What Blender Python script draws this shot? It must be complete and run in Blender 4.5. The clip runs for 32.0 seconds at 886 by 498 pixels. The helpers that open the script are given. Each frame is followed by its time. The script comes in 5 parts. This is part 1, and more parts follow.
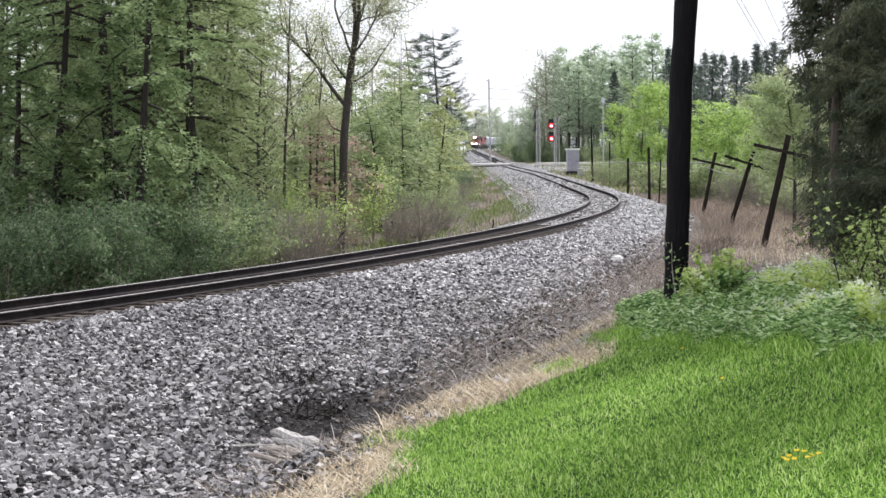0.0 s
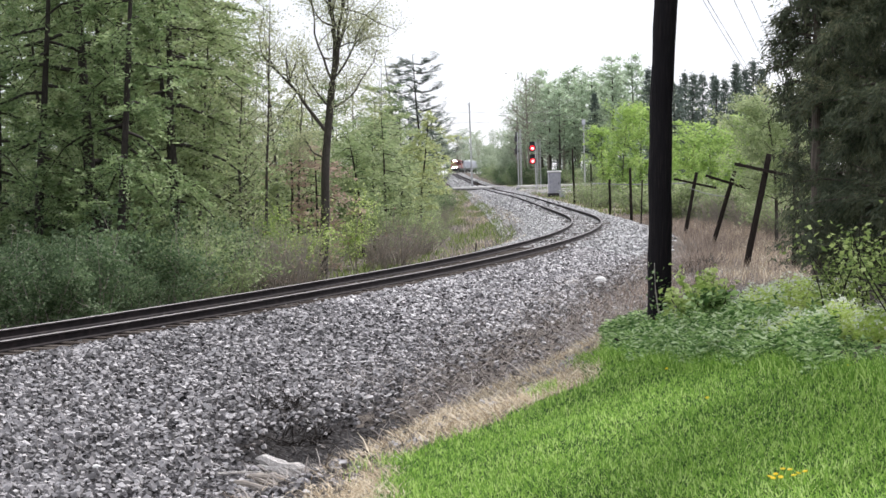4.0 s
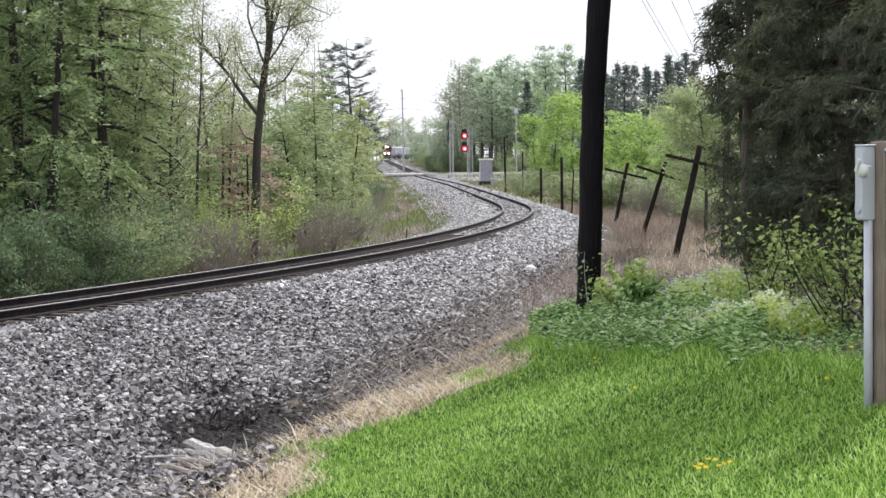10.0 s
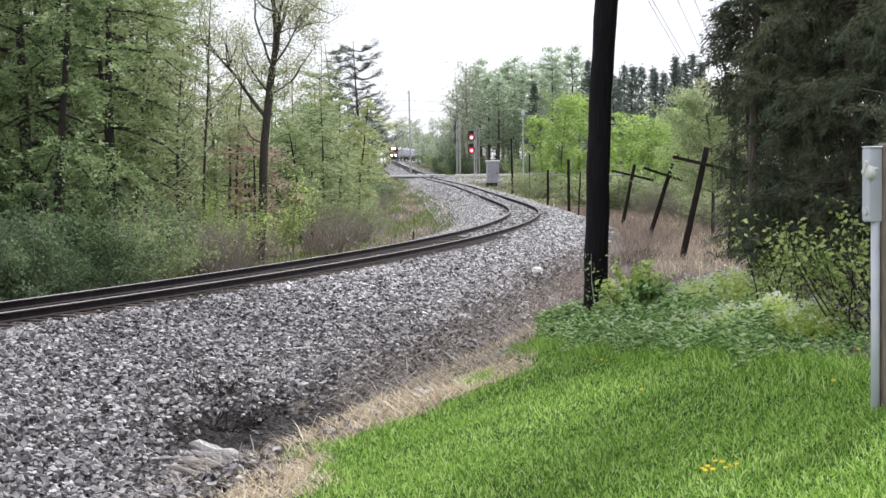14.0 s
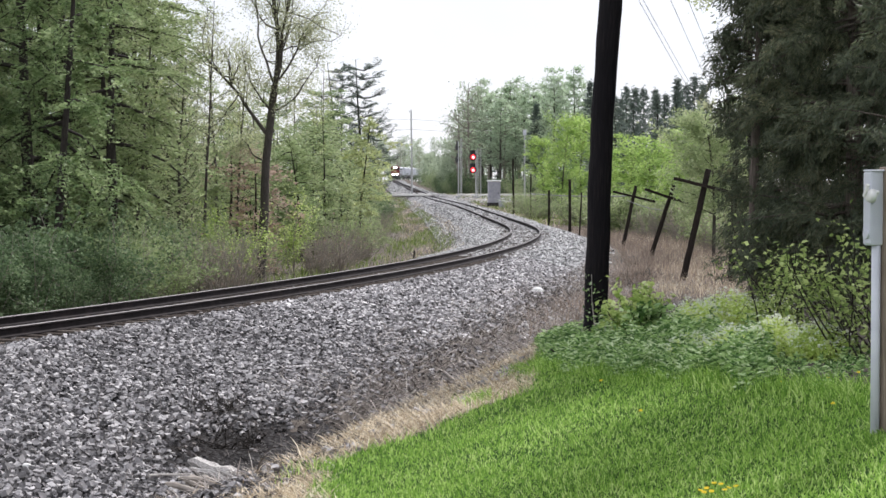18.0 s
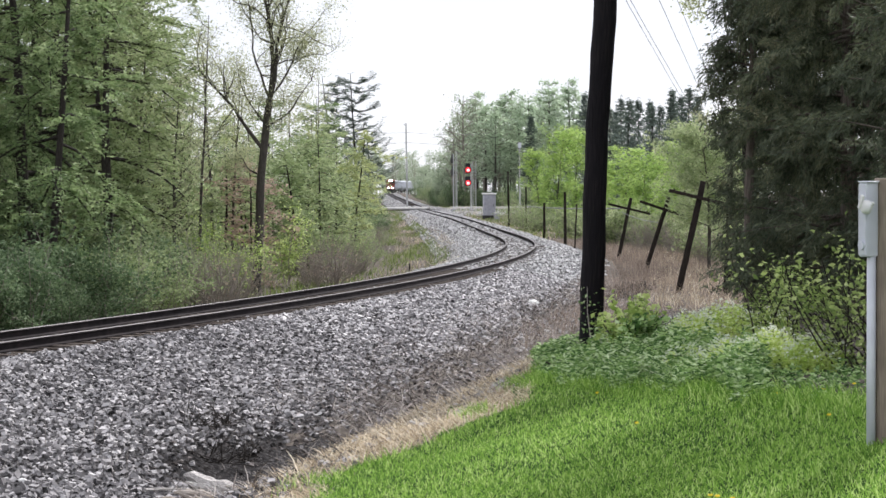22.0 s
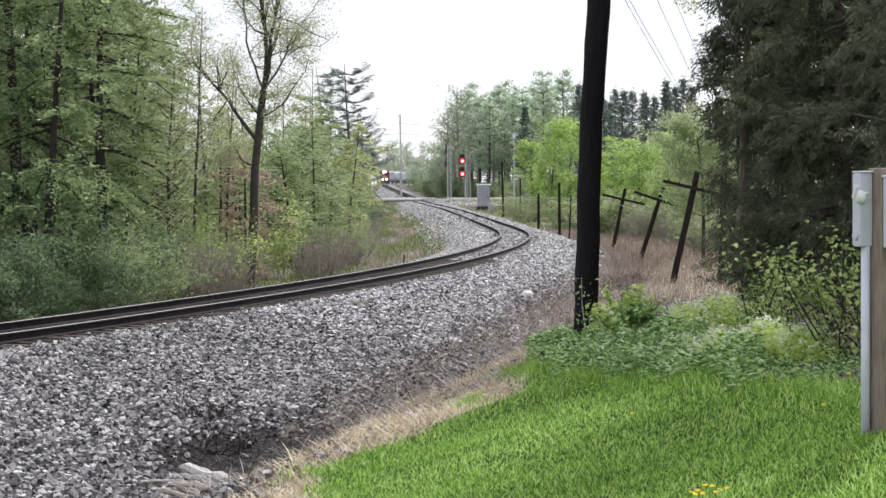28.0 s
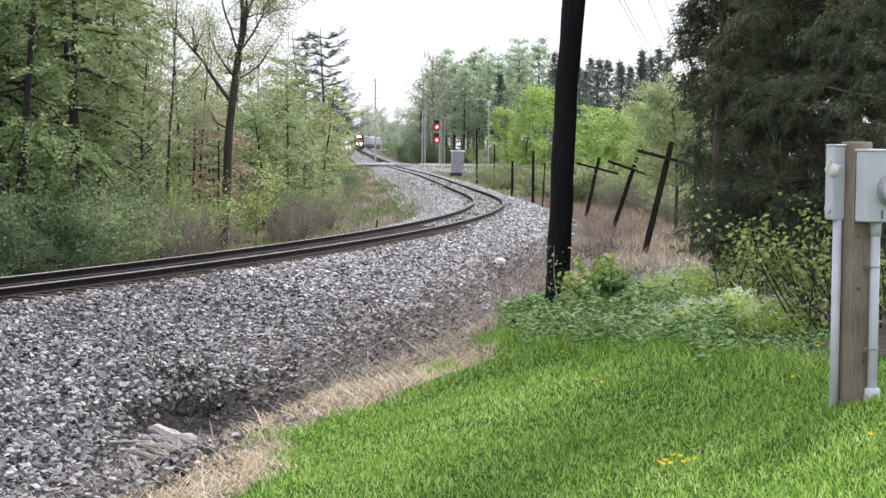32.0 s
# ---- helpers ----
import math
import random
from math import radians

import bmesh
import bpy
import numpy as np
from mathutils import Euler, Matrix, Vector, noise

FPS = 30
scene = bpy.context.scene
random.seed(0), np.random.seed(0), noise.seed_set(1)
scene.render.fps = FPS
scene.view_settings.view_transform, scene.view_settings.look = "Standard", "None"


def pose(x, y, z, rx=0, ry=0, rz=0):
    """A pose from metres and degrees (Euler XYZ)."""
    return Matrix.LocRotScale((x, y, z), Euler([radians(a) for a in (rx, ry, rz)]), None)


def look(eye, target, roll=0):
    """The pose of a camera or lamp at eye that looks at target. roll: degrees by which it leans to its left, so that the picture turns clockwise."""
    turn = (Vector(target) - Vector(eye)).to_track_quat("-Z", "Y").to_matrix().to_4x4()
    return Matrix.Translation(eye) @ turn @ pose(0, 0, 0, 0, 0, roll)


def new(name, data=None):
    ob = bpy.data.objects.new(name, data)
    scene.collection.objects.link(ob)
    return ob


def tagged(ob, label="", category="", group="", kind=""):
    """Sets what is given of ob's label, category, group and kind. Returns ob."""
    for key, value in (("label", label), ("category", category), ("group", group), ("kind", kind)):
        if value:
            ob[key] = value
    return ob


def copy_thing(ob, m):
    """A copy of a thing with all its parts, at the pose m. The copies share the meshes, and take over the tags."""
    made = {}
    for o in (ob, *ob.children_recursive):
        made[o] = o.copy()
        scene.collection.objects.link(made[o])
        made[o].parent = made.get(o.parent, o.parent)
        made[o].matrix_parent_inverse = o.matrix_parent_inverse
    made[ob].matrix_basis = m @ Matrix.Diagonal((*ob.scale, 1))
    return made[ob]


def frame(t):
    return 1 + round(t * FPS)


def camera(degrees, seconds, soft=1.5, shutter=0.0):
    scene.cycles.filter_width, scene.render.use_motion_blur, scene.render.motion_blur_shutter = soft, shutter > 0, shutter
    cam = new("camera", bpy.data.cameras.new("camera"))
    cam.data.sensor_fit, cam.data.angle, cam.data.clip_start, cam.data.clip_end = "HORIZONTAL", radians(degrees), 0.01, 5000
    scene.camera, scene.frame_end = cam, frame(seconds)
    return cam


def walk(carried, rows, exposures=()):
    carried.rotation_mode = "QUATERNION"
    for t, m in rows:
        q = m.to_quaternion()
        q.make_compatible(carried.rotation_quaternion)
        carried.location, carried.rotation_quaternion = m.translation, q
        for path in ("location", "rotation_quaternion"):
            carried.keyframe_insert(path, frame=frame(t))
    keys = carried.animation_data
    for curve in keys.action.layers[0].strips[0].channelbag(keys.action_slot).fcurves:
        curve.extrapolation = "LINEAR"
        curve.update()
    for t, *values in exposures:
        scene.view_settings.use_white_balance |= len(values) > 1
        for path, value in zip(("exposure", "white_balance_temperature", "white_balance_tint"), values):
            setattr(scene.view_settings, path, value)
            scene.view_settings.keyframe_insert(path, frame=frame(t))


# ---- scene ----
cam = camera(24.57, 32.0, soft=1.5)
EYE = (0.0, 0.0, 2.645)
# seconds, then the three turns of a hand-held camera that stays on one spot
ROWS = [
    (0, 87.204, 0.644, 2.416),
    (0.5, 87.126, 0.881, 2.315),
    (1, 86.913, 0.93, 2.168),
    (1.5, 86.939, 1.133, 2.17),
    (2, 87.121, 1.132, 1.909),
    (2.5, 88.079, 1.36, 1.916),
    (4.5, 87.81, 1.538, 1.914),
    (5, 87.801, 1.53, 1.977),
    (5.5, 87.777, 1.311, 1.912),
    (6, 87.717, 1.035, 1.677),
    (6.5, 87.678, 0.932, 1.581),
    (7, 87.873, 0.946, 1.392),
    (7.5, 88.01, 0.827, 1.14),
    (8, 87.923, 0.714, 0.783),
    (8.5, 87.782, 0.619, 0.225),
    (9, 87.696, 0.667, 0.101),
    (9.5, 87.651, 0.707, 0.023),
    (10, 87.46, 0.544, -0.021),
    (10.5, 87.32, 0.542, -0.012),
    (11, 87.257, 0.54, 0.067),
    (11.5, 87.265, 0.534, -0.03),
    (12, 87.189, 0.482, -0.105),
    (12.5, 87.156, 0.579, -0.055),
    (13, 87.214, 0.73, -0.019),
    (13.5, 87.368, 0.646, 0.018),
    (14, 87.506, 0.506, 0.172),
    (14.5, 88.012, 0.39, 0.283),
    (16.5, 88.101, -0.023, 0.201),
    (17, 88.201, 0.007, 0.291),
    (17.5, 88.162, -0.101, 0.191),
    (18, 88.051, -0.038, 0.212),
    (18.5, 88.057, -0.101, 0.122),
    (19, 88.104, -0, 0),
    (19.5, 88.231, 0.198, 0.143),
    (20, 88.528, 0.173, 0.165),
    (20.5, 88.621, 0.065, 0.043),
    (21, 88.596, 0.065, -0.009),
    (21.5, 88.442, 0.095, 0.074),
    (22, 88.417, 0.194, 0.075),
    (22.5, 88.621, 0.118, -0.043),
    (23, 88.787, 0.26, 0.077),
    (23.5, 88.821, 0.159, -0.022),
    (24, 88.856, -0.012, -0.348),
    (24.5, 88.833, -0.123, -0.469),
    (26.5, 88.838, -0.158, -0.248),
    (27, 88.325, 0.208, -0.186),
    (27.5, 88.239, 0.328, -0.045),
    (28, 88.164, 0.336, -0.087),
    (28.5, 88.161, 0.3, -0.115),
    (29, 88.059, 0.121, -0.323),
    (29.5, 87.973, 0.167, -0.572),
    (30, 87.905, 0.024, -0.817),
    (30.5, 87.74, -0.173, -0.865),
    (31, 87.555, -0.35, -0.81),
    (31.5, 87.398, -0.468, -0.873),
    (32, 87.207, -0.716, -0.812),
]
walk(cam, [(t, pose(*EYE, rx, ry, rz)) for t, rx, ry, rz in ROWS],
     [(t, ev - 0.06, 6330, 14) for t, ev in ((0, 0.24), (2, 0.24), (6, 0.19), (8, 0.17), (10, 0.2), (12, 0.24), (14, 0.2), (17, 0.15), (20, 0.09), (22, 0.15), (24, 0.1), (27, 0.13), (29, 0.18), (31, 0.25), (32, 0.25))])

# ---- world, sun, exposure ----
SUN_EL, SUN_AZ = 44.0, 32.0
world = bpy.data.worlds.new("world")
scene.world = world
world.use_nodes = True
wn, wl = world.node_tree.nodes, world.node_tree.links
wn.clear()
sky = wn.new("ShaderNodeTexSky")
sky.sky_type, sky.sun_disc = "NISHITA", False
sky.sun_elevation, sky.sun_rotation = radians(SUN_EL), radians(SUN_AZ)
sky_s = wn.new("ShaderNodeMix")
sky_s.data_type, sky_s.blend_type = "RGBA", "MULTIPLY"
sky_s.inputs[0].default_value = 1.0
sky_s.inputs[7].default_value = (0.1, 0.1, 0.1, 1)
wl.new(sky.outputs[0], sky_s.inputs[6])
w_co = wn.new("ShaderNodeTexCoord")
cloud = wn.new("ShaderNodeTexNoise")
cloud.inputs["Scale"].default_value, cloud.inputs["Detail"].default_value = 2.2, 6.0
wl.new(w_co.outputs["Generated"], cloud.inputs["Vector"])
c_ramp = wn.new("ShaderNodeValToRGB")
c_ramp.color_ramp.elements[0].position, c_ramp.color_ramp.elements[0].color = 0.32, (0.93, 0.97, 1.03, 1)
c_ramp.color_ramp.elements[1].position, c_ramp.color_ramp.elements[1].color = 0.65, (1.36, 1.37, 1.4, 1)
wl.new(cloud.outputs[0], c_ramp.inputs[0])
w_mix = wn.new("ShaderNodeMix")
w_mix.data_type = "RGBA"
w_mix.inputs[0].default_value = 0.85
wl.new(sky_s.outputs[2], w_mix.inputs[6])
wl.new(c_ramp.outputs[0], w_mix.inputs[7])
w_bg = wn.new("ShaderNodeBackground")
w_bg.inputs[1].default_value = 0.97
w_out = wn.new("ShaderNodeOutputWorld")
wl.new(w_mix.outputs[2], w_bg.inputs[0])
wl.new(w_bg.outputs[0], w_out.inputs[0])

sun = new("sun", bpy.data.lights.new("sun", "SUN"))
sun.data.energy, sun.data.angle, sun.data.color = 4.3, radians(6), (1.0, 0.965, 0.92)
sun_dir = Vector((math.cos(radians(SUN_EL)) * math.sin(radians(SUN_AZ)), math.cos(radians(SUN_EL)) * math.cos(radians(SUN_AZ)), math.sin(radians(SUN_EL))))
sun.matrix_world = look(sun_dir * 60, (0, 0, 0))

# ---- materials ----


def material(name, stops, scale=8.0, rough=0.8, metal=0.0, bump=0.0, island=0.0, obj=0.0, big=0.35, big_scale=0.4, leaf=0.0, stretch=(1, 1, 1), glow=None, spec=0.5):
    """stops: colours from dark to light, picked by fine noise, large noise and the island's or object's random number."""
    m = bpy.data.materials.new(name)
    m.use_nodes = True
    n, l = m.node_tree.nodes, m.node_tree.links
    n.clear()
    out = n.new("ShaderNodeOutputMaterial")
    co = n.new("ShaderNodeTexCoord")
    mp = n.new("ShaderNodeMapping")
    mp.inputs["Scale"].default_value = stretch
    l.new(co.outputs["Object"], mp.inputs["Vector"])
    fine = n.new("ShaderNodeTexNoise")
    fine.inputs["Scale"].default_value, fine.inputs["Detail"].default_value = scale, 6.0
    l.new(mp.outputs[0], fine.inputs["Vector"])
    large = n.new("ShaderNodeTexNoise")
    large.inputs["Scale"].default_value, large.inputs["Detail"].default_value = big_scale, 3.0
    l.new(co.outputs["Object"], large.inputs["Vector"])

    def mixed(a, b, f):
        x = n.new("ShaderNodeMix")
        x.data_type = "FLOAT"
        x.inputs[0].default_value = f
        l.new(a, x.inputs[2])
        l.new(b, x.inputs[3])
        return x.outputs[0]

    val = mixed(fine.outputs[0], large.outputs[0], big)
    # noise stays near the middle: spread it out
    spread = n.new("ShaderNodeMapRange")
    spread.inputs[1].default_value, spread.inputs[2].default_value = 0.3, 0.7
    l.new(val, spread.inputs[0])
    val = spread.outputs[0]
    if island:
        g = n.new("ShaderNodeNewGeometry")
        val = mixed(val, g.outputs["Random Per Island"], island)
    if obj:
        o = n.new("ShaderNodeObjectInfo")
        val = mixed(val, o.outputs["Random"], obj)
    ramp = n.new("ShaderNodeValToRGB")
    els = ramp.color_ramp.elements
    while len(els) < len(stops):
        els.new(0.5)
    for i, c in enumerate(stops):
        els[i].position = i / (len(stops) - 1)
        els[i].color = (*c, 1)
    l.new(val, ramp.inputs[0])
    b = n.new("ShaderNodeBsdfPrincipled")
    b.inputs["Roughness"].default_value, b.inputs["Metallic"].default_value = rough, metal
    b.inputs["Specular IOR Level"].default_value = spec
    l.new(ramp.outputs[0], b.inputs["Base Color"])
    if glow:
        b.inputs["Emission Color"].default_value = (*glow[:3], 1)
        b.inputs["Emission Strength"].default_value = glow[3]
    if bump:
        bp = n.new("ShaderNodeBump")
        bp.inputs["Strength"].default_value, bp.inputs["Distance"].default_value = bump, 0.03
        l.new(fine.outputs[0], bp.inputs["Height"])
        l.new(bp.outputs[0], b.inputs["Normal"])
    last = b.outputs[0]
    if leaf:
        tr = n.new("ShaderNodeBsdfTranslucent")
        l.new(ramp.outputs[0], tr.inputs["Color"])
        mx = n.new("ShaderNodeMixShader")
        mx.inputs[0].default_value = leaf
        l.new(b.outputs[0], mx.inputs[1])
        l.new(tr.outputs[0], mx.inputs[2])
        last = mx.outputs[0]
    l.new(last, out.inputs["Surface"])
    return m


def leafy(name, stops, island=0.65, leaf=0.45, blue=1.55):
    stops = [(r, g, b * blue) for r, g, b in stops]
    return material(name, stops, scale=1.2, rough=0.6, island=island, obj=0.15, big=0.6, big_scale=0.25, leaf=leaf, spec=0.25)


M_SOIL = material("soil", [(0.04, 0.034, 0.03), (0.09, 0.078, 0.068), (0.16, 0.14, 0.12), (0.12, 0.115, 0.075)], 6, 0.95, bump=0.6, big_scale=0.15, spec=0.03)
# Near-black: shade in the gaps between stones is put into this colour.
M_SHADED_BED = material("ballast_bed", [(0.012, 0.0115, 0.012), (0.04, 0.038, 0.038), (0.13, 0.125, 0.125)], 16, 0.95, bump=1.0, big=0.15, spec=0.03)
M_STONE = material("crushed_stone", [(0.026, 0.025, 0.026), (0.152, 0.147, 0.148), (0.367, 0.354, 0.355), (0.57, 0.552, 0.552), (0.92, 0.905, 0.9)], 9, 0.9, bump=0.3, island=0.78, obj=0.2, big=0.2, spec=0.12)
M_RUST = material("rusty_rail", [(0.009, 0.007, 0.0075), (0.019, 0.015, 0.016), (0.035, 0.027, 0.026)], 5, 0.85, bump=0.2, spec=0.15)
M_HEAD = material("worn_rail_head", [(0.08, 0.073, 0.072), (0.12, 0.11, 0.11), (0.17, 0.16, 0.16)], 4, 0.6, metal=0.3)
M_TIE = material("weathered_tie", [(0.03, 0.024, 0.02), (0.08, 0.065, 0.055), (0.16, 0.14, 0.12)], 10, 0.9, bump=0.6, obj=0.4, stretch=(1, 6, 6), spec=0.12)
# Dark green sheet: the shade between grass blades is painted into it.
M_LAWN = material("shaded_lawn_base", [(0.02, 0.045, 0.01), (0.036, 0.08, 0.016), (0.06, 0.12, 0.026)], 30, 0.95, bump=0.5, big_scale=0.5, spec=0.03)
M_GRASS = material("grass_blades", [(0.055, 0.125, 0.02), (0.18, 0.345, 0.056), (0.35, 0.55, 0.11), (0.76, 0.88, 0.38)], 1.5, 0.6, island=0.8, big=0.65, big_scale=0.45, leaf=0.4, spec=0.12)
M_DRY = material("dry_grass", [(0.2, 0.15, 0.095), (0.5, 0.4, 0.27), (0.76, 0.67, 0.5), (0.95, 0.88, 0.72)], 2, 0.85, island=0.75, leaf=0.25, spec=0.03)
M_WEED = material("dull_weeds", [(0.05, 0.085, 0.02), (0.13, 0.185, 0.05), (0.24, 0.3, 0.1), (0.4, 0.42, 0.2)], 1.5, 0.7, island=0.65, big=0.65, big_scale=0.3, leaf=0.3, spec=0.2)
M_STALK = material("dead_stalks", [(0.06, 0.052, 0.048), (0.2, 0.176, 0.162), (0.38, 0.345, 0.315), (0.6, 0.56, 0.51)], 2, 0.9, island=0.75, spec=0.03)
M_BRUSH = material("brown_brush", [(0.1, 0.075, 0.06), (0.3, 0.24, 0.195), (0.56, 0.47, 0.39)], 2, 0.9, island=0.7, leaf=0.2, spec=0.03)
M_TWIG = material("grey_twigs", [(0.16, 0.14, 0.12), (0.29, 0.26, 0.225), (0.42, 0.38, 0.34)], 5, 0.95, obj=0.2, spec=0.05)
M_STONE_F = material("pale_ballast", [(0.22, 0.217, 0.214), (0.41, 0.405, 0.4), (0.58, 0.575, 0.57), (0.74, 0.735, 0.725)], 9, 0.95, island=0.75, big=0.2, spec=0.05)
M_DIRTY = material("dirty_stone", [(0.03, 0.026, 0.025), (0.085, 0.076, 0.072), (0.16, 0.145, 0.138), (0.3, 0.28, 0.27)], 9, 0.95, bump=0.3, island=0.78, big=0.2, spec=0.05)
M_BARK = material("dark_bark", [(0.017, 0.015, 0.014), (0.043, 0.038, 0.034), (0.09, 0.081, 0.072)], 7, 0.95, bump=0.8, obj=0.2, stretch=(4, 4, 0.7), spec=0.12)
M_BARK_G = material("grey_bark", [(0.038, 0.034, 0.03), (0.078, 0.07, 0.062), (0.13, 0.12, 0.106)], 7, 0.95, bump=0.8, obj=0.2, stretch=(4, 4, 0.7), spec=0.12)
M_CEDAR_BARK = material("cedar_bark", [(0.06, 0.052, 0.044), (0.14, 0.12, 0.1), (0.25, 0.215, 0.185)], 9, 0.95, bump=0.8, stretch=(6, 6, 0.4), spec=0.1)
M_TAR = material("creosoted_wood", [(0.004, 0.0035, 0.0045), (0.008, 0.007, 0.0085), (0.022, 0.017, 0.017)], 9, 0.85, bump=0.7, stretch=(5, 5, 0.35), spec=0.2)
M_OLDWOOD = material("old_grey_wood", [(0.01, 0.008, 0.007), (0.025, 0.02, 0.017), (0.055, 0.045, 0.038)], 9, 0.9, bump=0.7, obj=0.25, stretch=(5, 5, 0.5), spec=0.12)
M_DRIFT = material("bleached_wood", [(0.13, 0.11, 0.1), (0.52, 0.49, 0.46), (0.9, 0.88, 0.85)], 14, 0.85, bump=0.8, stretch=(0.6, 6, 6))
M_PINE_POST = material("pine_post", [(0.12, 0.095, 0.075), (0.26, 0.21, 0.165), (0.4, 0.335, 0.27)], 9, 0.85, bump=0.5, stretch=(9, 9, 0.5), big=0.45, big_scale=2.5)
M_BOX = material("painted_grey_box", [(0.5, 0.525, 0.585), (0.58, 0.605, 0.665), (0.64, 0.665, 0.72)], 3, 0.45, bump=0.05)
M_PVC = material("grey_conduit", [(0.5, 0.52, 0.58), (0.58, 0.605, 0.66), (0.66, 0.685, 0.73)], 4, 0.5, bump=0.05)
M_STEEL = material("galvanised_steel", [(0.3, 0.31, 0.31), (0.42, 0.43, 0.43), (0.55, 0.56, 0.55)], 5, 0.5, metal=0.4)
M_SILVER = material("silver_paint", [(0.34, 0.35, 0.345), (0.46, 0.47, 0.465), (0.58, 0.59, 0.58)], 5, 0.5, bump=0.05)
M_BLACK = material("black_paint", [(0.008, 0.008, 0.009), (0.014, 0.014, 0.015), (0.025, 0.025, 0.026)], 5, 0.6)
M_DIAL = material("meter_dial", [(0.1, 0.1, 0.1), (0.16, 0.16, 0.16), (0.22, 0.22, 0.22)], 20, 0.4)
M_CASE = material("case_aluminium", [(0.28, 0.285, 0.32), (0.36, 0.365, 0.405), (0.44, 0.445, 0.48)], 3, 0.55, metal=0.2, bump=0.05)
M_CAP = material("pale_roof", [(0.6, 0.6, 0.58), (0.7, 0.7, 0.68), (0.78, 0.78, 0.76)], 3, 0.6)
M_ROAD = material("pale_road", [(0.3, 0.29, 0.28), (0.42, 0.41, 0.39), (0.52, 0.51, 0.49)], 2, 0.9, bump=0.2)
M_RED = material("red_lamp", [(0.4, 0.01, 0.01), (0.5, 0.01, 0.01)], 3, 0.3, glow=(1.0, 0.03, 0.04, 1.6))
M_RED_HOT = material("red_lamp_core", [(0.9, 0.4, 0.4), (0.9, 0.5, 0.5)], 3, 0.3, glow=(1.0, 0.3, 0.3, 3.6))
M_HLIGHT = material("headlight", [(0.8, 0.8, 0.75), (0.9, 0.9, 0.85)], 3, 0.2, glow=(1.0, 0.92, 0.85, 14.0))
M_LOCO_RED = material("red_engine_paint", [(0.17, 0.018, 0.018), (0.24, 0.028, 0.028), (0.3, 0.05, 0.045)], 2, 0.5, bump=0.05)
M_LOCO_DK = material("dark_engine_steel", [(0.012, 0.012, 0.014), (0.025, 0.025, 0.028), (0.05, 0.048, 0.046)], 3, 0.7)
M_CAR = material("grey_car_paint", [(0.38, 0.41, 0.45), (0.48, 0.51, 0.56), (0.58, 0.61, 0.66)], 1.5, 0.6, obj=0.3)
M_GLASS = material("dark_glass", [(0.01, 0.012, 0.014), (0.02, 0.022, 0.025)], 2, 0.1)
M_WIRE = material("wire", [(0.12, 0.12, 0.13), (0.2, 0.2, 0.21)], 3, 0.6)
M_YEL = material("dandelion_yellow", [(0.75, 0.52, 0.012), (0.88, 0.68, 0.02), (0.92, 0.78, 0.04)], 30, 0.7, leaf=0.2)
M_WHITE_FL = material("white_petals", [(0.6, 0.66, 0.5), (0.85, 0.87, 0.78)], 5, 0.7, island=0.6, leaf=0.3)
L_WOOD = leafy("wood_leaves", [(0.1, 0.15, 0.042), (0.25, 0.325, 0.095), (0.4, 0.475, 0.16), (0.57, 0.62, 0.28)], island=0.55)
L_DEEP = leafy("deep_green_leaves", [(0.062, 0.11, 0.03), (0.18, 0.265, 0.073), (0.33, 0.425, 0.13), (0.53, 0.6, 0.24)], island=0.6)
L_YEL = leafy("yellow_green_leaves", [(0.24, 0.29, 0.07), (0.41, 0.47, 0.13), (0.57, 0.61, 0.21), (0.7, 0.73, 0.32)], island=0.5)
L_SPR = leafy("pale_spring_leaves", [(0.28, 0.31, 0.11), (0.43, 0.46, 0.18), (0.58, 0.6, 0.28)], leaf=0.6)
L_BRT = leafy("bright_leaves", [(0.13, 0.21, 0.055), (0.3, 0.45, 0.12), (0.48, 0.63, 0.19), (0.66, 0.77, 0.32)], blue=1.05)
L_SPRUCE = leafy("spruce_needles", [(0.07, 0.1, 0.085), (0.15, 0.195, 0.165), (0.26, 0.31, 0.26)], leaf=0.35, blue=1.0)
L_MOUND = leafy("flowering_herb_leaves", [(0.26, 0.4, 0.08), (0.52, 0.66, 0.16), (0.72, 0.82, 0.3), (0.9, 0.93, 0.62)], island=0.8, leaf=0.45, blue=1.05)
# Darker leaves: the shade below the wood's edge is put into their colour.
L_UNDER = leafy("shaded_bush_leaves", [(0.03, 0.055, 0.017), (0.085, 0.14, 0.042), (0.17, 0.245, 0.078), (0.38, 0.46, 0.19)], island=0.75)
L_RUS = leafy("russet_buds", [(0.28, 0.2, 0.155), (0.43, 0.33, 0.265), (0.58, 0.47, 0.39)], blue=1.0)
L_FIELD = leafy("field_bush_leaves", [(0.07, 0.095, 0.03), (0.18, 0.235, 0.07), (0.36, 0.43, 0.13), (0.58, 0.64, 0.26)], island=0.8)
L_PINE = leafy("pine_needles", [(0.075, 0.11, 0.09), (0.15, 0.195, 0.16), (0.24, 0.29, 0.235)], leaf=0.4, blue=1.0)
# Distance haze is put into the colour: these leaves are paled and greyed.
L_FAR = leafy("hazed_far_leaves", [(0.24, 0.3, 0.21), (0.4, 0.475, 0.34), (0.56, 0.63, 0.48)], leaf=0.6, blue=1.0)
L_YOUNG = leafy("young_wood_leaves", [(0.17, 0.23, 0.07), (0.31, 0.39, 0.125), (0.46, 0.53, 0.19), (0.6, 0.65, 0.3)], island=0.5)
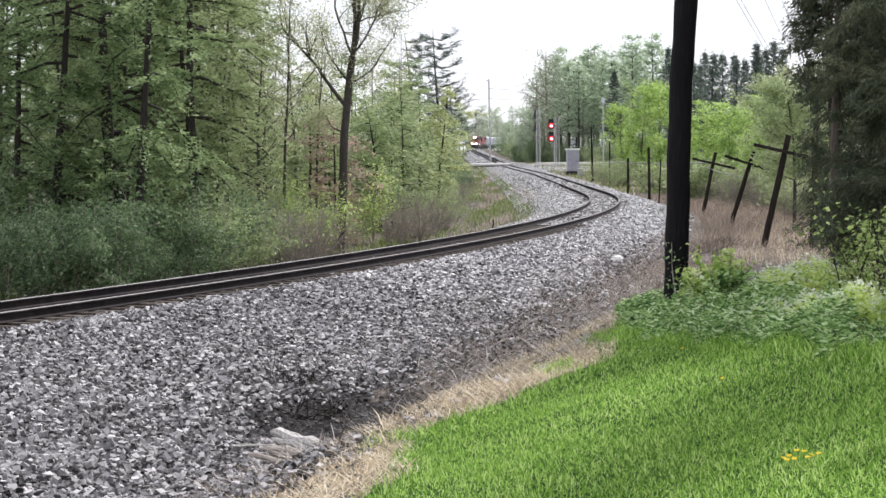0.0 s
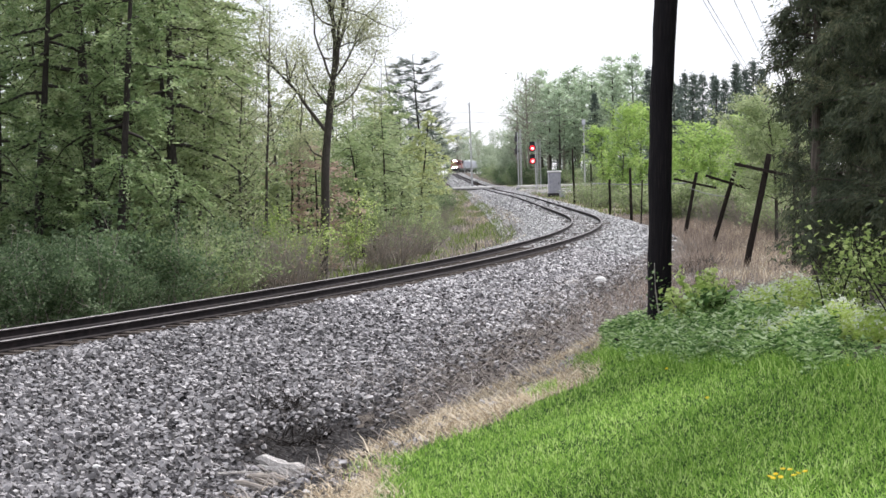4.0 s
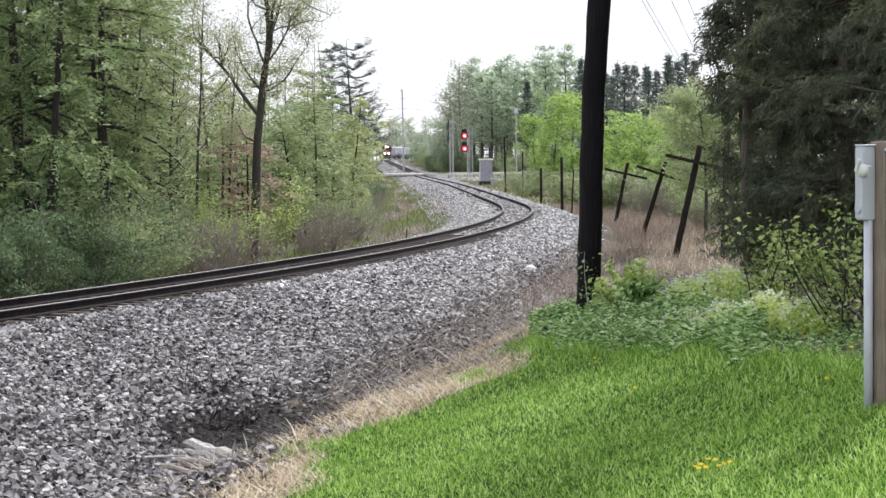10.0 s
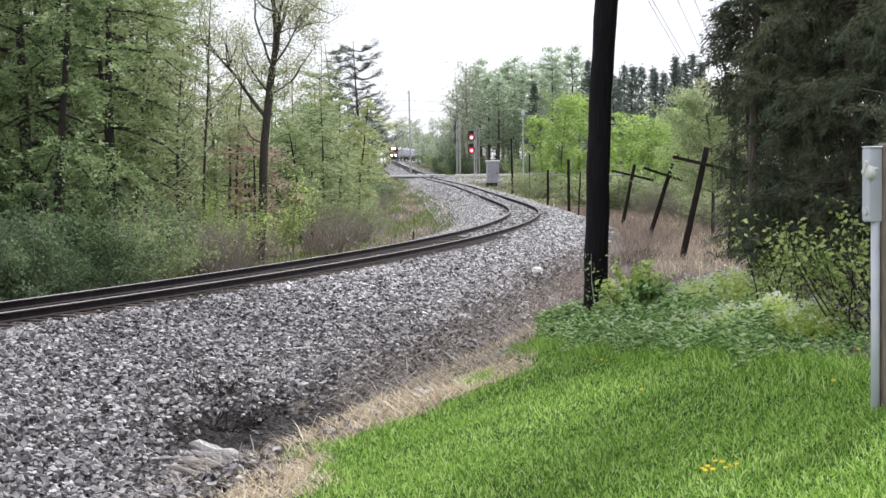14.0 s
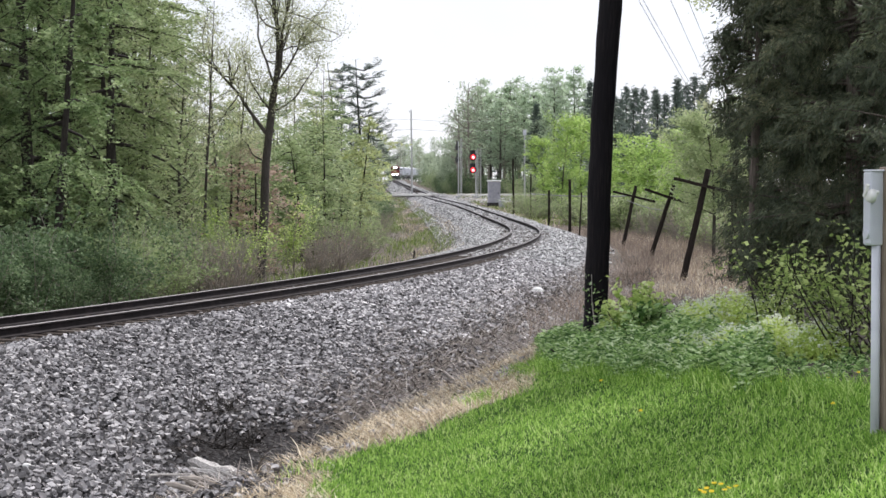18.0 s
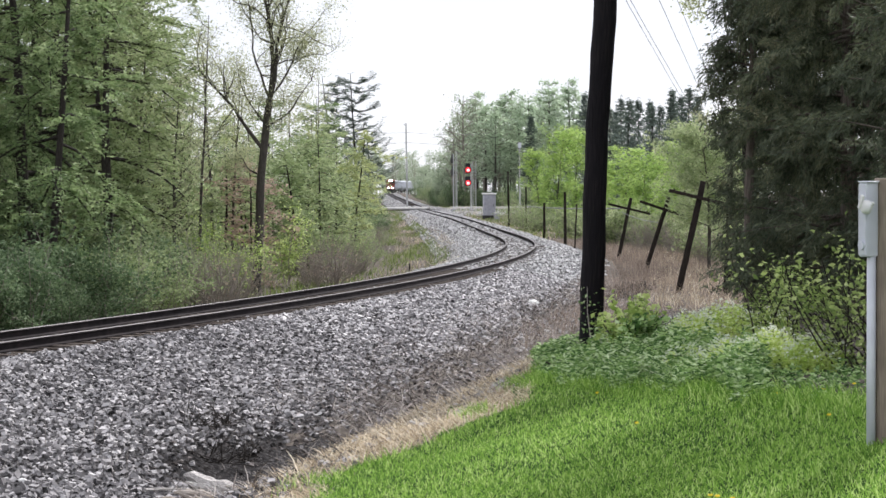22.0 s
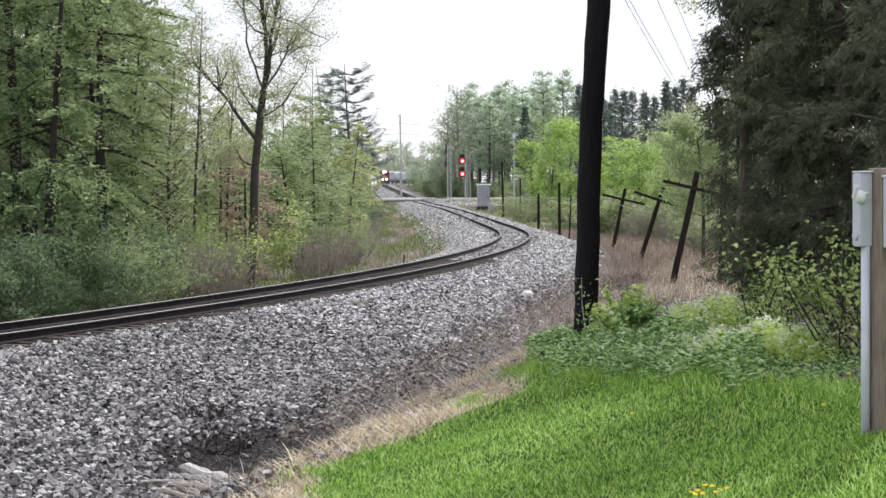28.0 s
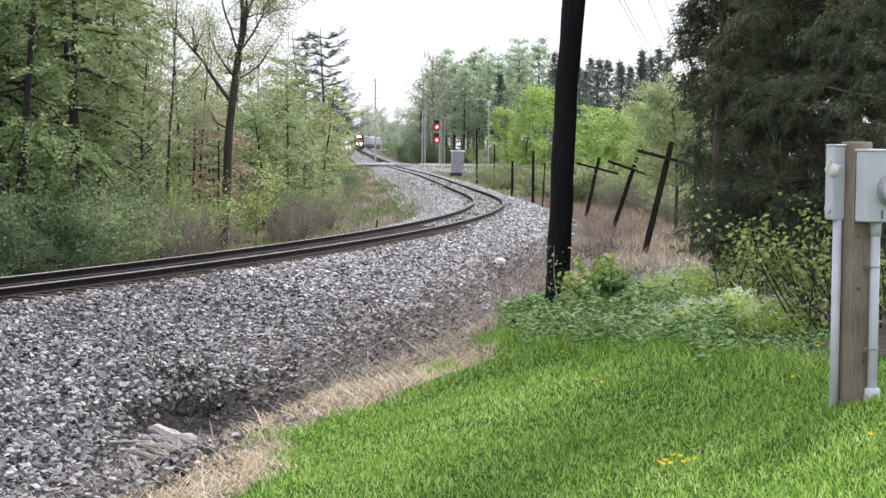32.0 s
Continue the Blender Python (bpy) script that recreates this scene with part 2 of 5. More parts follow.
# Paler than the near pines' needles, to paint in the haze.
L_FARP = leafy("hazed_far_needles", [(0.27, 0.35, 0.25), (0.45, 0.55, 0.39), (0.62, 0.72, 0.54)], leaf=0.6, blue=1.0)
L_HONEY = leafy("honeysuckle_leaves", [(0.07, 0.115, 0.022), (0.2, 0.29, 0.055), (0.4, 0.5, 0.11), (0.66, 0.74, 0.24)], island=0.75)
L_SHRUB = leafy("yellow_shrub_leaves", [(0.09, 0.16, 0.022), (0.28, 0.4, 0.065), (0.54, 0.65, 0.15), (0.78, 0.84, 0.32)], island=0.75)
# The palest stops paint sunlit sprays in among the dark ones.
L_CEDAR = material("cedar_sprays", [(0.03, 0.042, 0.028), (0.068, 0.09, 0.058), (0.12, 0.145, 0.088), (0.21, 0.225, 0.13), (0.45, 0.41, 0.27)], scale=2.2, rough=0.6, island=0.35, obj=0.1, big=0.3, big_scale=0.5, leaf=0.3, spec=0.25)
L_HERB = material("herb_leaves", [(0.02, 0.055, 0.016), (0.11, 0.225, 0.06), (0.38, 0.55, 0.2), (0.86, 0.93, 0.68)], scale=1.2, rough=0.5, island=0.85, obj=0.1, big=0.6, big_scale=0.25, leaf=0.4, spec=0.28)

# ---- mesh helpers ----


def mesh(name, V, F, mats, index=None, smooth=False):
    """A mesh from an (n, 3) array and an (m, k) array of faces of k corners each."""
    V, F = np.asarray(V, dtype=np.float32), np.asarray(F, dtype=np.int32)
    me = bpy.data.meshes.new(name)
    k = F.shape[1]
    me.vertices.add(len(V))
    me.vertices.foreach_set("co", V.ravel())
    me.loops.add(F.size)
    me.loops.foreach_set("vertex_index", F.ravel())
    me.polygons.add(len(F))
    me.polygons.foreach_set("loop_start", np.arange(0, F.size, k, dtype=np.int32))
    me.polygons.foreach_set("loop_total", np.full(len(F), k, dtype=np.int32))
    for m in mats if isinstance(mats, (list, tuple)) else [mats]:
        me.materials.append(m)
    if index is not None:
        me.polygons.foreach_set("material_index", np.asarray(index, dtype=np.int32))
    me.polygons.foreach_set("use_smooth", np.full(len(F), smooth, dtype=bool))
    me.update(calc_edges=True)
    me.validate()
    return me


class Geo:
    """Gathers pieces made of quads."""

    def __init__(self):
        self.V, self.F, self.n = [], [], 0

    def add(self, V, F):
        V = np.asarray(V, dtype=float)
        self.V.append(V)
        self.F.append(np.asarray(F) + self.n)
        self.n += len(V)
        return self

    def box(self, size, at=(0, 0, 0), bevel=0.0, turn=None):
        x, y, z = np.array(size) / 2
        if bevel <= 0:
            V = np.array([(sx * x, sy * y, sz * z) for sz in (-1, 1) for sx, sy in ((-1, -1), (1, -1), (1, 1), (-1, 1))], dtype=float)
            F = [(3, 2, 1, 0), (4, 5, 6, 7), (0, 1, 5, 4), (1, 2, 6, 5), (2, 3, 7, 6), (3, 0, 4, 7)]
        else:
            b = bevel
            rings = []
            for zz, ins in ((-z, b), (-z + b, 0), (z - b, 0), (z, b)):
                X, Y = x - ins, y - ins
                c = min(b, X * 0.5, Y * 0.5)
                rings.append([(X - c, -Y, zz), (X, -Y + c, zz), (X, Y - c, zz), (X - c, Y, zz), (-X + c, Y, zz), (-X, Y - c, zz), (-X, -Y + c, zz), (-X + c, -Y, zz)])
            V = np.array(rings, dtype=float).reshape(-1, 3)
            F = [(r * 8 + i, r * 8 + (i + 1) % 8, r * 8 + 8 + (i + 1) % 8, r * 8 + 8 + i) for r in range(3) for i in range(8)]
            for o, flip in ((0, True), (24, False)):
                for q in ((0, 1, 2, 3), (3, 4, 7, 0), (4, 5, 6, 7)):
                    F.append(tuple(o + i for i in (q[::-1] if flip else q)))
        if turn is not None:
            V = V @ np.array(Euler([radians(a) for a in turn]).to_matrix()).T
        return self.add(V + np.array(at), F)

    def tube(self, path, radii, sides=8, caps=True):
        P = np.asarray(path, dtype=float)
        Rr = np.broadcast_to(np.asarray(radii, dtype=float), (len(P),))
        T = np.gradient(P, axis=0)
        T /= np.linalg.norm(T, axis=1)[:, None] + 1e-9
        ref = np.array((0, 0, 1.0)) if abs(T[0, 2]) < 0.8 else np.array((1.0, 0, 0))
        A = np.cross(T, ref)
        A /= np.linalg.norm(A, axis=1)[:, None] + 1e-9
        B = np.cross(T, A)
        a = np.arange(sides) * 2 * np.pi / sides
        ring = A[:, None, :] * np.cos(a)[None, :, None] + B[:, None, :] * np.sin(a)[None, :, None]
        V = (P[:, None, :] + ring * Rr[:, None, None]).reshape(-1, 3)
        i = np.arange(len(P) - 1)[:, None] * sides
        j = np.arange(sides)[None, :]
        k = (j + 1) % sides
        F = np.stack([i + j, i + k, i + sides + k, i + sides + j], -1).reshape(-1, 4)
        F = F[:, ::-1]
        if caps and sides % 2 == 0:
            for o, flip in ((0, False), ((len(P) - 1) * sides, True)):
                extra = [(o, o + q, o + q + 1, o + q + 2) for q in range(1, sides - 2, 2)]
                F = np.vstack([F, [e[::-1] if flip else e for e in extra]])
        return self.add(V, F)

    def disc(self, at, radius, depth, axis="y", sides=16):
        at = np.array(at, dtype=float)
        d = {"x": np.array((1.0, 0, 0)), "y": np.array((0, 1.0, 0)), "z": np.array((0, 0, 1.0))}[axis] * depth / 2
        return self.tube([at - d, at - d * 0.8, at + d * 0.8, at + d], [radius * 0.93, radius, radius, radius * 0.93], sides)

    def mesh(self, name, mats, index=None, smooth=False):
        return mesh(name, np.vstack(self.V), np.vstack(self.F), mats, index, smooth)


def part(name, data, parent, label="", kind=""):
    ob = new(name, data)
    ob.parent = parent
    return tagged(ob, label=label, kind=kind)


def thing(name, at, label, category, group="", kind="", data=None, turn=(0, 0, 0)):
    ob = new(name, data)
    ob.matrix_basis = pose(*at, *turn)
    return tagged(ob, label, category, group, kind)


def random_turns(n, rng):
    q = rng.normal(size=(n, 4))
    q /= np.linalg.norm(q, axis=1)[:, None]
    w, x, y, z = q.T
    return np.stack([1 - 2 * (y * y + z * z), 2 * (x * y - z * w), 2 * (x * z + y * w), 2 * (x * y + z * w), 1 - 2 * (x * x + z * z), 2 * (y * z - x * w),
                     2 * (x * z - y * w), 2 * (y * z + x * w), 1 - 2 * (x * x + y * y)], 1).reshape(n, 3, 3)


def leaves(C, size, rng, aspect=0.55, flat=0.0, jitter=0.35, along=None, tri=False):
    """Rhombic leaves round the centres C; flat: how far they lie level; along: a direction for each one's length."""
    n = len(C)
    A = rng.normal(size=(n, 3)) if along is None else along + rng.normal(size=(n, 3)) * 0.25
    A[:, 2] *= 1 - flat
    A /= np.linalg.norm(A, axis=1)[:, None] + 1e-9
    N = rng.normal(size=(n, 3))
    N[:, :2] *= 1 - flat
    B = np.cross(A, N)
    B /= np.linalg.norm(B, axis=1)[:, None] + 1e-9
    s = (size * (1 + jitter * rng.uniform(-1, 1, n)))[:, None]
    fold = np.cross(A, B) * s * 0.12
    if tri:
        V = np.stack([C - A * s * 0.55 - B * s * aspect * 0.25, C + B * s * aspect * 0.6 - A * s * 0.1, C + A * s * 0.6 - B * s * aspect * 0.15], 1).reshape(-1, 3)
        return V, np.arange(3 * n).reshape(n, 3)
    V = np.stack([C - A * s * 0.5, C + B * s * aspect * 0.5 + fold, C + A * s * 0.5, C - B * s * aspect * 0.5 + fold], 1).reshape(-1, 3)
    return V, np.arange(4 * n).reshape(n, 4)


def blades(P, length, width, rng, lean=0.35, short=False, lie=0.0):
    """Tapered grass blades that stand on the points P."""
    n = len(P)
    L = length * rng.uniform(0.55, 1.25, n)
    a = rng.uniform(0, 2 * np.pi, n)
    tilt = lie + np.abs(rng.normal(0, lean, n))
    D = np.stack([np.cos(a) * np.sin(tilt), np.sin(a) * np.sin(tilt), np.cos(tilt)], 1)
    b = rng.uniform(0, 2 * np.pi, n)
    S = np.stack([np.cos(b), np.sin(b), np.zeros(n)], 1) * (width * rng.uniform(0.6, 1.3, n))[:, None] / 2
    mid = P + D * (L * 0.55)[:, None]
    top = P + D * L[:, None] + np.stack([np.cos(a), np.sin(a), -0.4 * np.ones(n)], 1) * (L * 0.18)[:, None]
    if short:
        V = np.stack([P - S, P + S, top + S * 0.3, top - S * 0.3], 1).reshape(-1, 3)
        return V, np.arange(4 * n).reshape(n, 4)
    V = np.stack([P - S, P + S, mid + S * 0.8, top + S * 0.12, top - S * 0.12, mid - S * 0.8], 1).reshape(-1, 3)
    i = np.arange(n)[:, None] * 6
    F = np.concatenate([i + np.array([[0, 1, 2, 5]]), i + np.array([[5, 2, 3, 4]])], 0)
    return V, F


# ---- the lie of the land ----
# The track: a curve of 240 m radius that eases into a tangent, then bends away again far off.
DS = 0.5
S = np.arange(-60, 1100, DS)
KAP = np.where(S < 145, 0.004156 * np.clip((90.3 - S) / 20.2, 0, 1), 0) + np.where((S > 150) & (S < 190), 0.0004, 0) - np.where((S > 560) & (S < 600), 0.0004, 0) - np.where((S > 705) & (S < 1000), 1 / 420, 0)
TH = -np.cumsum(KAP) * DS
I0 = int(60 / DS)
TH += 0.30378 - TH[I0]
TX, TY = np.cumsum(np.sin(TH)) * DS, np.cumsum(np.cos(TH)) * DS
TX += -6.926 - TX[I0]
TY += 42.045 - TY[I0]


def smooth01(x):
    x = np.clip(x, 0, 1)
    return x * x * (3 - 2 * x)


def rise(s):
    """The height of the rail heads along the track."""
    return 0.0068 * np.clip(np.asarray(s, dtype=float) - 270, 0, 420)


def on_track(s, u=0.0, z=0.0):
    """Place and heading (radians, clockwise from +y) at s along the track and u to the right of it; z over the rail heads."""
    x, y, th = np.interp(s, S, TX), np.interp(s, S, TY), np.interp(s, S, TH)
    return x + u * np.cos(th), y - u * np.sin(th), rise(s) + z, th


def offset(x, y):
    """Along and across the track, for arrays of places."""
    x, y = np.atleast_1d(x).astype(float), np.atleast_1d(y).astype(float)
    step = 4
    sx, sy, st, ss = TX[::step], TY[::step], TH[::step], S[::step]
    s_out, u_out = np.empty(len(x)), np.empty(len(x))
    for a in range(0, len(x), 4000):
        d = (x[a:a + 4000, None] - sx) ** 2 + (y[a:a + 4000, None] - sy) ** 2
        i = d.argmin(1)
        dx, dy = x[a:a + 4000] - sx[i], y[a:a + 4000] - sy[i]
        s_out[a:a + 4000] = ss[i] + dx * np.sin(st[i]) + dy * np.cos(st[i])
        u_out[a:a + 4000] = dx * np.cos(st[i]) - dy * np.sin(st[i])
    return s_out, u_out


def wave(x, y, f, p=0.0):
    return np.sin(x * f + 1.7 * p + 1.3 * np.sin(y * f * 0.7 + p)) * np.cos(y * f * 0.9 - p + 1.1 * np.sin(x * f * 0.6))


def patchy(x, y, size, seed):
    """Irregular patches about so many metres across, from -1 to 1."""
    r = np.random.default_rng(seed)
    out = 0.0
    for k in range(9):
        a, f = r.uniform(0, np.pi), r.uniform(1.6, 4.5) / size
        out = out + np.sin((x * np.cos(a) + y * np.sin(a)) * f + r.uniform(0, 6.28))
    return np.clip(out / 3.2, -1, 1)


def lawn_plane(x, y):
    return 0.622 + 0.2535 * np.minimum(x, 3.2 + 0.3 * (x - 3.2)) - 0.0272 * y


def stone_edge(s):
    """How far the stones reach to the right of the track."""
    return np.interp(s, [-30, -19, -16, -14, -11, -5, 0.6, 8, 19, 40, 60], [12.0, 11.6, 10.6, 9.5, 8.1, 6.9, 6.0, 5.2, 4.2, 3.5, 3.3])


def mown(x, y, u):
    """True where the lawn is mown."""
    side = u > np.interp(y, [10, 14, 16.7, 18.6, 20.6, 21.3], [14.6, 14.6, 14.25, 13.4, 12.55, 12.35]) + 0.08 * np.sin(y * 2.7)
    end = np.interp(x, [-3, -1.1, -0.07, 0.4, 0.78, 0.96, 1.06, 1.16, 1.36, 1.53, 1.88, 2.34, 2.62, 2.87, 3.2], [21.0, 20.6, 21.2, 22.2, 22.6, 22.8, 24.6, 26.2, 26.4, 24.5, 22.3, 20.8, 18.7, 17.1, 15.6])
    return side & (y < end + 0.12 * np.sin(x * 7.0))


def height(x, y):
    """The ground's height at arrays of places."""
    x, y = np.atleast_1d(x).astype(float), np.atleast_1d(y).astype(float)
    s, u = offset(x, y)
    au = np.abs(u)
    # beside the lawn: stone slope, ditch, bank
    near = np.interp(u, [1.75, 2.3, 8.6, 9.6], [-0.24, -0.36, -1.3, -1.3])
    lawn = lawn_plane(x, y) + 0.015 * wave(x, y, 1.1)
    near = near - 0.5 * np.exp(-((s + 10.4) ** 2 * 0.25 + (u - 8.1) ** 2 * 0.9))
    near = near + (lawn - near) * smooth01((u - 9.2) / 2.3)
    # further on: a low shoulder and a level field
    far = np.interp(u, [1.75, 2.3, 5.2], [-0.24, -0.34, -1.1]) + 0.08 * wave(x, y, 0.25, 2) * smooth01((u - 4) / 6)
    right = near + (far - near) * smooth01((y - 30) / 38)
    left = np.interp(au, [1.75, 2.3, 5.2, 12, 60], [-0.24, -0.36, -1.35, -1.15, -0.6]) + 0.12 * wave(x, y, 0.3, 1) * smooth01((au - 5) / 8)
    z = np.where(u > 0, right, left)
    z = np.where(y < 8, lawn * smooth01((u - 9.2) / 2.3) + z * (1 - smooth01((u - 9.2) / 2.3)), z)
    # the road's low bank at the crossing, and rolling land far off
    z = z + smooth01(1 - np.abs(y - 320) / 95) * smooth01((au - 1.9) / 3.5) * np.where(u > 0, 1.05, 0.9)
    fade = smooth01(1 - au / 260)
    return z + rise(s) * fade + 0.02 * wave(x, y, 0.9, 3) * (au > 3)

# ---- ground ----


def grid_axis(dense_a, dense_b, step, reach, grow=1.16):
    mid = list(np.arange(dense_a, dense_b, step))
    out, d, v = [], step, mid[-1]
    while v < reach:
        d *= grow
        v += d
        out.append(v)
    low, d, v = [], step, mid[0]
    while v > -reach:
        d *= grow
        v -= d
        low.append(v)
    return np.array(low[::-1] + mid + out)


GX, GY = grid_axis(-26, 22, 0.5, 4000), grid_axis(-20, 130, 0.6, 4000)


def sheet(xs, ys, lower):
    X, Y = np.meshgrid(xs, ys)
    Z = height(X.ravel(), Y.ravel())
    s, u = offset(X.ravel(), Y.ravel())
    Z = Z - lower(s, u, X.ravel(), Y.ravel())
    V = np.stack([X.ravel(), Y.ravel(), Z], 1)
    i = np.arange(len(ys) - 1)[:, None] * len(xs) + np.arange(len(xs) - 1)[None, :]
    F = np.stack([i, i + 1, i + 1 + len(xs), i + len(xs)], -1).reshape(-1, 4)
    return V, F


V, F = sheet(GX, GY, lambda s, u, x, y: np.where((np.abs(u + 0.3) < 3.7) & (s < 600) | (u > 0) & (u < stone_edge(s) - 0.2) & (s < 600), 0.2, np.where(mown(x, y + 0.9, u - 0.9) & (y > -13) & (np.abs(x) < 13), 0.12, 0.0)))
ground = thing("ground", (0, 0, 0), "brown leaf-littered earth with patches of weeds", "ground", kind="structure", data=mesh("ground", V, F, M_SOIL, smooth=True))


def strip(s_list, u_list, lift):
    """A sheet that follows the track, laid on the ground's height."""
    SS, UU = np.meshgrid(s_list, u_list, indexing="ij")
    x, y, _, _ = on_track(SS.ravel(), UU.ravel())
    z = height(x, y) + lift
    n = len(u_list)
    i = np.arange(len(s_list) - 1)[:, None] * n + np.arange(n - 1)[None, :]
    return np.stack([x, y, z], 1), np.stack([i, i + 1, i + 1 + n, i + n], -1).reshape(-1, 4)[:, ::-1]


near_s, far_s = np.arange(-30, 4, 0.8), np.concatenate([np.arange(3.0, 140, 1.5), np.arange(140, 640, 6)])
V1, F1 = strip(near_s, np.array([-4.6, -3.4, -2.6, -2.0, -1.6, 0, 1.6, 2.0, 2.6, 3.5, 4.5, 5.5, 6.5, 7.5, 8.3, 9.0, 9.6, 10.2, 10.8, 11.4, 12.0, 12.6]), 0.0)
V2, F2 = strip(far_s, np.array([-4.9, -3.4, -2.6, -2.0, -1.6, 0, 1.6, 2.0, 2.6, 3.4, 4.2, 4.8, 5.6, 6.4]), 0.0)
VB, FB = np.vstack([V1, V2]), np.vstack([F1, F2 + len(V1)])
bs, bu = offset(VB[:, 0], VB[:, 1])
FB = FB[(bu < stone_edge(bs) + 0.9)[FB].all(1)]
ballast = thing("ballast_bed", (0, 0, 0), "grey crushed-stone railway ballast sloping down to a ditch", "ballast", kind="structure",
                data=mesh("ballast_bed", VB, FB, M_SHADED_BED, smooth=True))

# the lawn: a mown sheet from the bank's edge to behind the camera
lx, ly = np.arange(-16, 14, 0.3), np.arange(-14, 34, 0.3)
V, F = sheet(lx, ly, lambda s, u, x, y: -0.02 + 0.0 * s)
cs, cu = offset(V[:, 0], V[:, 1])
keep = mown(V[:, 0], V[:, 1], cu)[F].any(1)
lawn = thing("lawn", (0, 0, 0), "fresh green mown lawn sloping gently towards the railway", "lawn", kind="structure", data=mesh("lawn", V, F[keep], M_LAWN, smooth=True))

# the road over the crossing
xr = np.concatenate([np.linspace(-60, -2.6, 30), np.linspace(0.9, 90, 40)])


def road_piece(xs):
    g = Geo()
    zs = np.maximum(0.36, height(xs, np.full(len(xs), 326.0)) + 0.06)
    V = []
    for x, z in zip(xs, zs):
        V += [(x, 321.6, z - 0.3), (x, 321.8, z - 0.02), (x, 326, z + 0.04), (x, 330.4, z), (x, 330.6, z - 0.5)]
    i = np.arange(len(xs) - 1)[:, None] * 5 + np.arange(4)[None, :]
    return g.add(V, np.stack([i, i + 5, i + 6, i + 1], -1).reshape(-1, 4)).mesh("road", M_ROAD)


road = thing("road", (0, 0, 0), "pale country road meeting the rails at a level crossing", "road", kind="structure")
part("carriageway", road_piece(xr[:30]), road)
part("carriageway", road_piece(xr[30:]), road)
part("crossing_panel", Geo().box((2.2, 9.0, 0.1), (-1.85, 326, 0.33), 0.02).mesh("crossing_panel", M_ROAD), road)

# ---- track ----
track = thing("railway_track", (0, 0, 0), "single curved railway track with rusty rails and shiny running edges", "railway track")
PROFILE = [(-0.075, -0.186), (0.075, -0.186), (0.075, -0.17), (0.012, -0.15), (0.01, -0.055), (0.036, -0.04), (0.037, -0.012), (0.026, 0.0), (-0.026, 0.0), (-0.037, -0.012), (-0.036, -0.04), (-0.01, -0.055), (-0.012, -0.15), (-0.075, -0.17)]
sweep = np.concatenate([np.arange(-40, 120, 1.0), np.arange(120, 1000, 8.0)])
for side in (0.752, -0.752):
    V, n = [], len(PROFILE)
    for pu, pz in PROFILE:
        x, y, z, _ = on_track(sweep, side + pu, pz)
        V.append(np.stack([x, y, z], 1))
    V = np.stack(V, 1).reshape(-1, 3)
    i = np.arange(len(sweep) - 1)[:, None] * n
    j = np.arange(n)[None, :]
    F = np.stack([i + j, i + n + j, i + n + (j + 1) % n, i + (j + 1) % n], -1)
    idx = np.zeros(F.shape[:2], int)
    idx[:, 6:9] = 1
    part("rail", mesh("rail", V, F.reshape(-1, 4), [M_RUST, M_HEAD], idx.ravel()), track, "dark rusty rail with a worn bright head")
tie_mesh = Geo().box((2.6, 0.22, 0.17), (0, 0, -0.085), 0.015).mesh("tie", M_TIE)
rt = np.random.default_rng(5)
for k in range(290):
    x, y, z, th = on_track(-16 + 0.55 * k)
    t = part("tie", tie_mesh, track)
    t.matrix_basis = pose(x, y, z - 0.186 + rt.uniform(-0.01, 0.008), 0, 0, -math.degrees(th) + rt.uniform(-1, 1))
g = Geo()
for k in range(290, 700):
    x, y, z, th = on_track(-16 + 0.55 * k)
    g.box((2.6, 0.22, 0.17), (x, y, z - 0.31), 0, (0, 0, -math.degrees(th)))
part("far_ties", g.mesh("far_ties", M_TIE), track, "weathered ties along the distant straight", kind="stuff")


# ---- trees ----


class Plant:
    """Grows a tree's wood as tubes and gathers the points that carry leaves."""

    def __init__(self, seed):
        self.rng, self.wood, self.tips = np.random.default_rng(seed), Geo(), []

    def limb(self, start, heading, length, radius, bend=0.25, up=0.15, segs=5, sides=5, end=0.25, tips=0.0):
        P, d = [np.array(start, dtype=float)], np.array(heading, dtype=float)
        d /= np.linalg.norm(d)
        for _ in range(segs):
            d = d + self.rng.normal(size=3) * bend * 0.5 + np.array((0, 0, up / segs * 2))
            d /= np.linalg.norm(d)
            P.append(P[-1] + d * length / segs)
        self.wood.tube(P, radius * np.linspace(1, end, segs + 1), sides, caps=False)
        if tips:
            self.tips += [P[i] + (P[i + 1] - P[i]) * f for i in range(int(segs * (1 - tips)), segs) for f in (0.25, 0.6, 1.0)]
        return np.array(P), d


